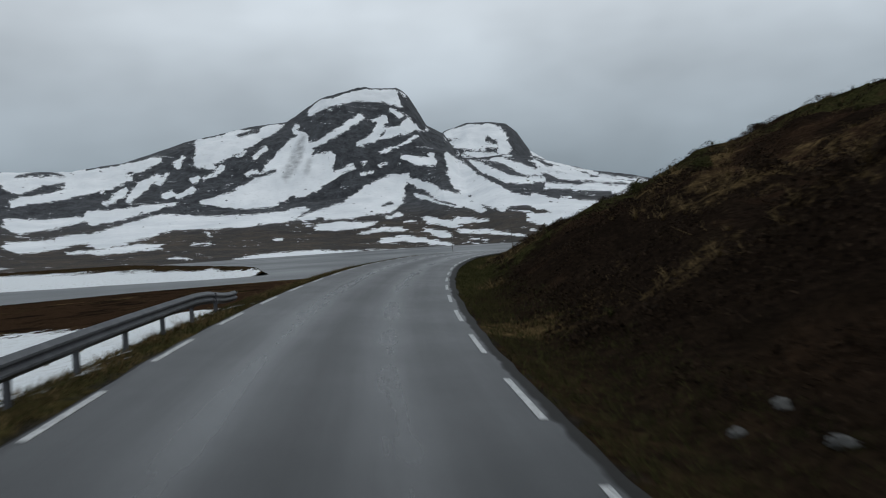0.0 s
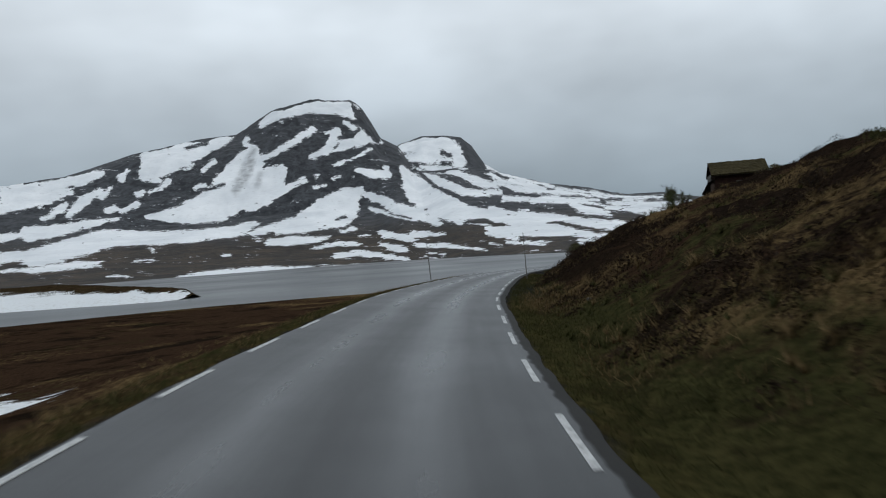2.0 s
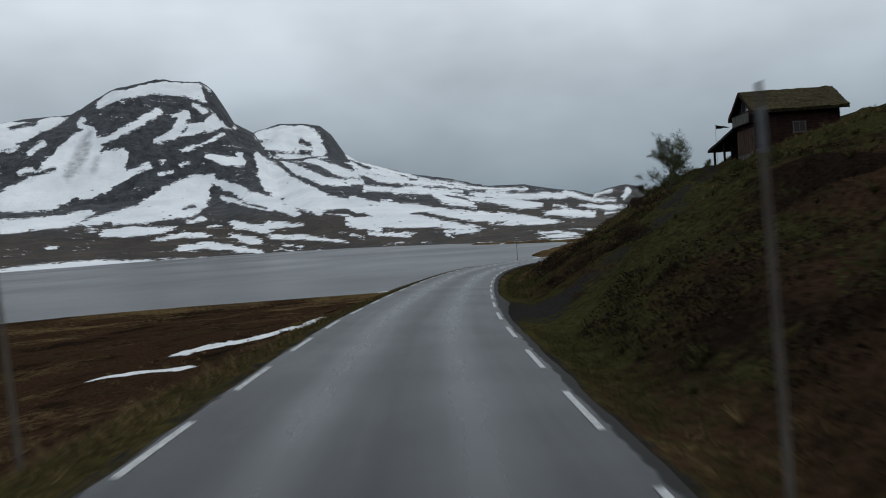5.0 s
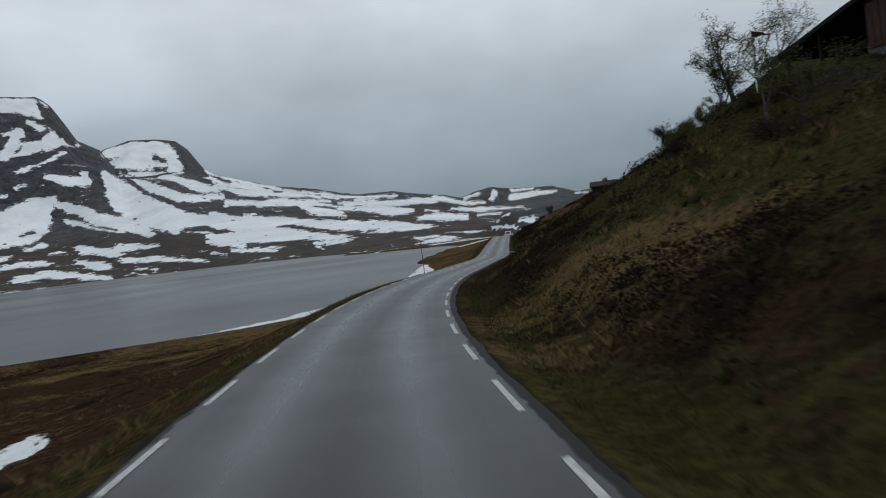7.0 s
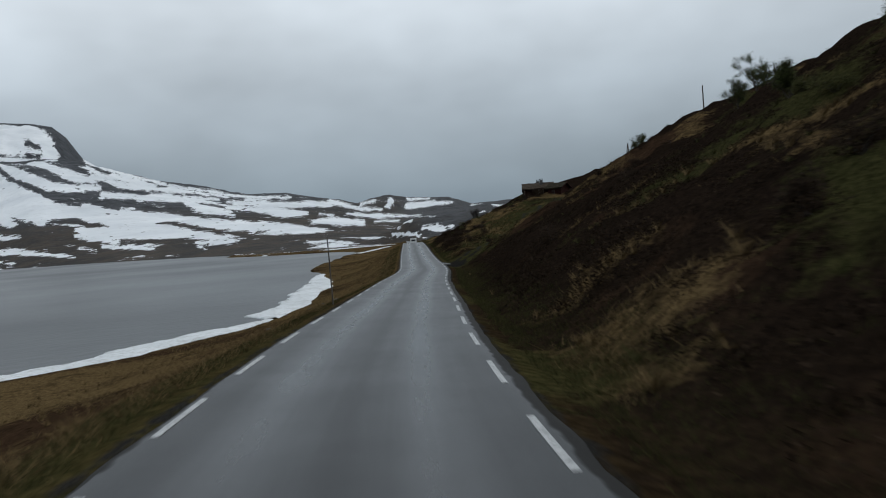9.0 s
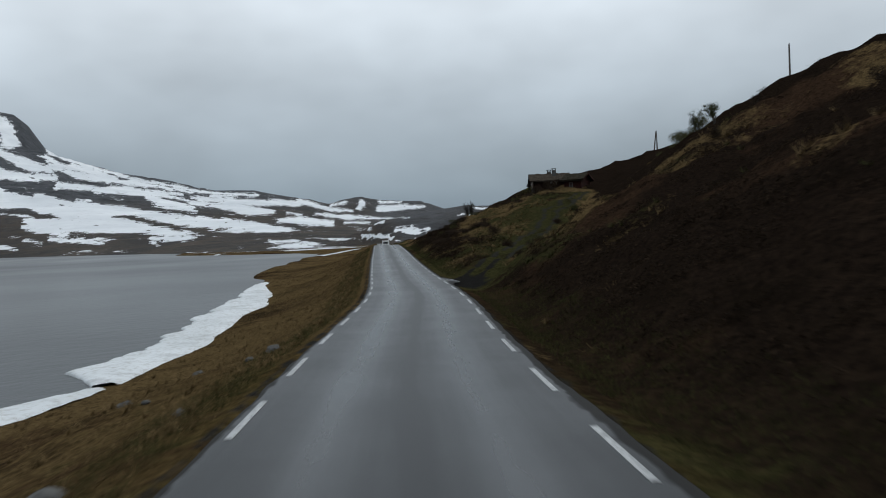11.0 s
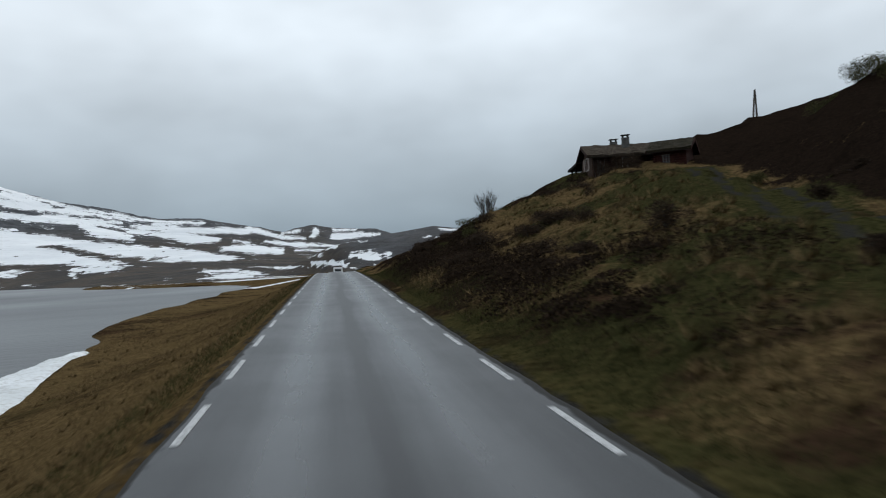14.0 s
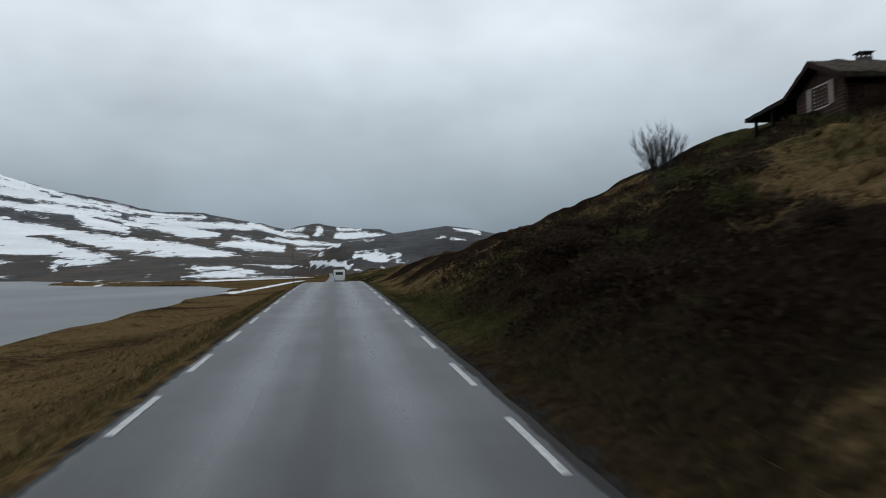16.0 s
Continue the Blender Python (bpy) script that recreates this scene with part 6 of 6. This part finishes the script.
def leafage(name, tri, material, label, category):
    """Loose triangles, one leaf or blade each, as one sheet of growth."""
    n = len(tri)
    co = tri.reshape(-1, 3)
    me = bpy.data.meshes.new(name)
    me.vertices.add(3 * n)
    me.vertices.foreach_set("co", co.ravel().astype(np.float32))
    me.loops.add(3 * n)
    me.loops.foreach_set("vertex_index", np.arange(3 * n, dtype=np.int32))
    me.polygons.add(n)
    me.polygons.foreach_set("loop_start", np.arange(0, 3 * n, 3, dtype=np.int32))
    me.materials.append(material)
    me.update(calc_edges=True)
    tagged(new(name, me), label, category, kind="stuff")


def clear_of_tracks(s, v):
    ok = (near_line(s, v, TRACK_HIGH) > 1.6) & (near_line(s, v, TRACK_LOW) > 1.4)
    return ok & (np.hypot((s - 98) / 6.5, (v - 3.6) / 2.8) > 1) & (np.hypot((s - 218.5) / 6.5, (v - 4.0) / 3.0) > 1)


def hummocks(name, count, seed, s_range, v_range, radius, tall, per, leaf, material, label, category, keep, tuft=False):
    """Rounded cushions of heather, or with tuft fountains of long grass, strewn over the slope."""
    g = np.random.default_rng(seed)
    s = g.uniform(*s_range, count)
    v = v_range[0] + (v_range[1] - v_range[0]) * g.random(count) ** 1.3
    x, y, _ = on_road(s, v)
    ok = keep(s, v, x, y, g) & clear_of_tracks(s, v)
    s, v = s[ok], v[ok]
    size = g.uniform(0.55, 1.5, len(s))
    S, V, K = (np.repeat(a, per) for a in (s, v, size))
    n = len(S)
    a, q = g.uniform(0, 2 * math.pi, n), np.sqrt(g.random(n))
    wide = g.uniform(0.7, 1.3, len(s)).repeat(per)
    rr = radius * K
    if tuft:
        S, V = S + 0.3 * rr * q * np.cos(a) * wide, V + 0.3 * rr * q * np.sin(a)
    else:
        S, V = S + rr * q * np.cos(a) * wide, V + rr * q * np.sin(a)
    x, y, _ = on_road(S, V)
    z = ground_height(S, V)
    c, d = np.cos(a + 0.6), np.sin(a + 0.6)
    w = leaf * g.uniform(0.5, 1.2, n)
    if tuft:
        base = np.stack([x, y, z - 0.03], -1)
        out = rr * g.uniform(0.35, 1.1, n)
        tip = base + np.stack([out * np.cos(a + 1.2), out * np.sin(a + 1.2), tall * K * g.uniform(0.35, 1.1, n)], -1)
        side = np.stack([-d * w, c * w, 0 * w], -1)
        leafage(name, np.stack([base - side, base + side, tip], 1), material, label, category)
        return
    lift = tall * K * np.sqrt(np.maximum(1 - q * q, 0)) * g.uniform(0.25, 1.0, n) ** 0.5
    mid = np.stack([x, y, z + lift - 0.10], -1)
    up = np.stack([g.normal(0, 0.7, n), g.normal(0, 0.7, n), g.uniform(0.1, 1.2, n)], -1)
    side = np.cross(up, np.stack([c, d, 0.3 * c], -1))
    side /= np.linalg.norm(side, axis=1)[:, None] + 1e-6
    leafage(name, np.stack([mid - side * w[:, None], mid + side * w[:, None], mid + up * (2.2 * w)[:, None]], 1), material, label, category)


def patchy(scale, low, seed, lean=1):
    return lambda s, v, x, y, g: fbm(x / scale, y / scale, 3, seed) + lean * (leaner(s, v) - 1.2 * smooth(1.5, 5, v - table(s, TRACK_HIGH)) * smooth(219, 228, s) * (1 - smooth(320, 330, s))) + g.normal(0, 0.12, len(s)) > low


def dry_side(s, v, x, y, g):
    return (v > shore_at(s) + 1.0) & (fbm(x / 3.5, y / 3.5, 3, 33) + g.normal(0, 0.2, len(s)) > -0.2) & ~((s < 62) & (v < -5.5 - 0.12 * np.maximum(s - 8, 0))) & (v > table(s, [(150, -5.2), (190, -20)]) + g.normal(0, 0.8, len(s)))


blades("verge_grass", 20000, 1, (-14, 300), (3.0, 5.2), 0.12, 0.008, 7, 0.09, GREEN_GRASS, "short green and brown grass on the verge")
blades("straw_grass", 30000, 2, (-14, 300), (3.6, 30), 0.20, 0.010, 9, 0.15, STRAW, "tufts of bleached straw-coloured grass on the hillside", patchy(5.5, 0.05, 101), 0.7)
blades("green_grass", 20000, 3, (-14, 300), (3.6, 30), 0.15, 0.010, 9, 0.16, GREEN_GRASS, "patches of dull green grass on the hillside", patchy(7.5, 0.08, 111), 0.6)
blades("heather", 19000, 4, (-14, 300), (4.2, 34), 0.15, 0.013, 10, 0.17, HEATHER, "dark brown heather covering the hillside", patchy(6.5, -0.05, 121, -0.6), 0.7)
blades("shore_grass", 30000, 5, (-10, 310), (-3.0, -20), 0.15, 0.009, 8, 0.14, STRAW, "bleached grass on the bank towards the lake", dry_side, 0.7)
blades("bank_grass", 15000, 6, (-10, 310), (-2.9, -5.0), 0.11, 0.008, 6, 0.09, GREEN_GRASS, "short green grass along the road edge")


def behind_track(s, v):
    return smooth(1.5, 5, v - table(s, TRACK_HIGH)) * smooth(219, 228, s)


def dry_growth(s, v, x, y, g):
    return -1.2 * behind_track(s, v) + fbm(x / 5.5, y / 5.5, 3, 101) + leaner(s, v) + g.normal(0, 0.12, len(s)) > 0.0


def lush_growth(s, v, x, y, g):
    return -1.0 * behind_track(s, v) + fbm(x / 7.5, y / 7.5, 3, 111) + leaner(s, v) + greener(s, v) + g.normal(0, 0.2, len(s)) > 0.0


def heath_growth(s, v, x, y, g):
    return fbm(x / 6.5, y / 6.5, 3, 121) - 0.8 * leaner(s, v) + g.normal(0, 0.2, len(s)) > -0.05


def mound_growth(s, v, x, y, g):
    return fbm(x / 9, y / 9, 2, 141) + 0.25 * smooth(9, 4.5, v) + g.normal(0, 0.08, len(s)) > 0.16


def bank_growth(s, v, x, y, g):
    return (v > shore_at(s) + 1.5) & (fbm(x / 5, y / 5, 3, 131) + 0.5 * smooth(150, 190, s) + g.normal(0, 0.2, len(s)) > 0.15)


hummocks("heather_cushions", 3400, 31, (-8, 302), (4.6, 25), 0.50, 0.34, 120, 0.026, HEATHER, "low dark cushions of heather on the hillside", "heather", heath_growth)
hummocks("heather_mounds", 120, 35, (240, 290), (4.2, 9.5), 1.05, 0.5, 380, 0.034, HEATHER, "dark rounded mounds of tall heather above the road", "heather", mound_growth)
hummocks("heather_mounds", 55, 37, (276, 302), (5.6, 9.6), 1.0, 0.5, 300, 0.034, HEATHER, "dark rounded mounds of tall heather above the road", "heather", lambda s, v, x, y, g: g.random(len(s)) < 0.75)
hummocks("heather_mounds", 470, 36, (-8, 214), (4.6, 14), 0.95, 0.5, 260, 0.036, HEATHER, "dark rounded mounds of tall heather above the road", "heather", mound_growth)
hummocks("grass_tussocks", 4200, 32, (-8, 302), (3.9, 24), 0.34, 0.32, 46, 0.011, STRAW, "pale tussocks of last year's grass on the hillside", "grass", dry_growth, True)
hummocks("green_tussocks", 2600, 33, (-8, 302), (3.9, 24), 0.32, 0.26, 46, 0.011, GREEN_GRASS, "dull green tussocks of moor grass on the hillside", "grass", lush_growth, True)
hummocks("bank_tussocks", 2400, 34, (-8, 310), (-3.3, -18), 0.30, 0.24, 40, 0.010, STRAW, "pale tussocks on the bank above the lake", "grass", bank_growth, True)
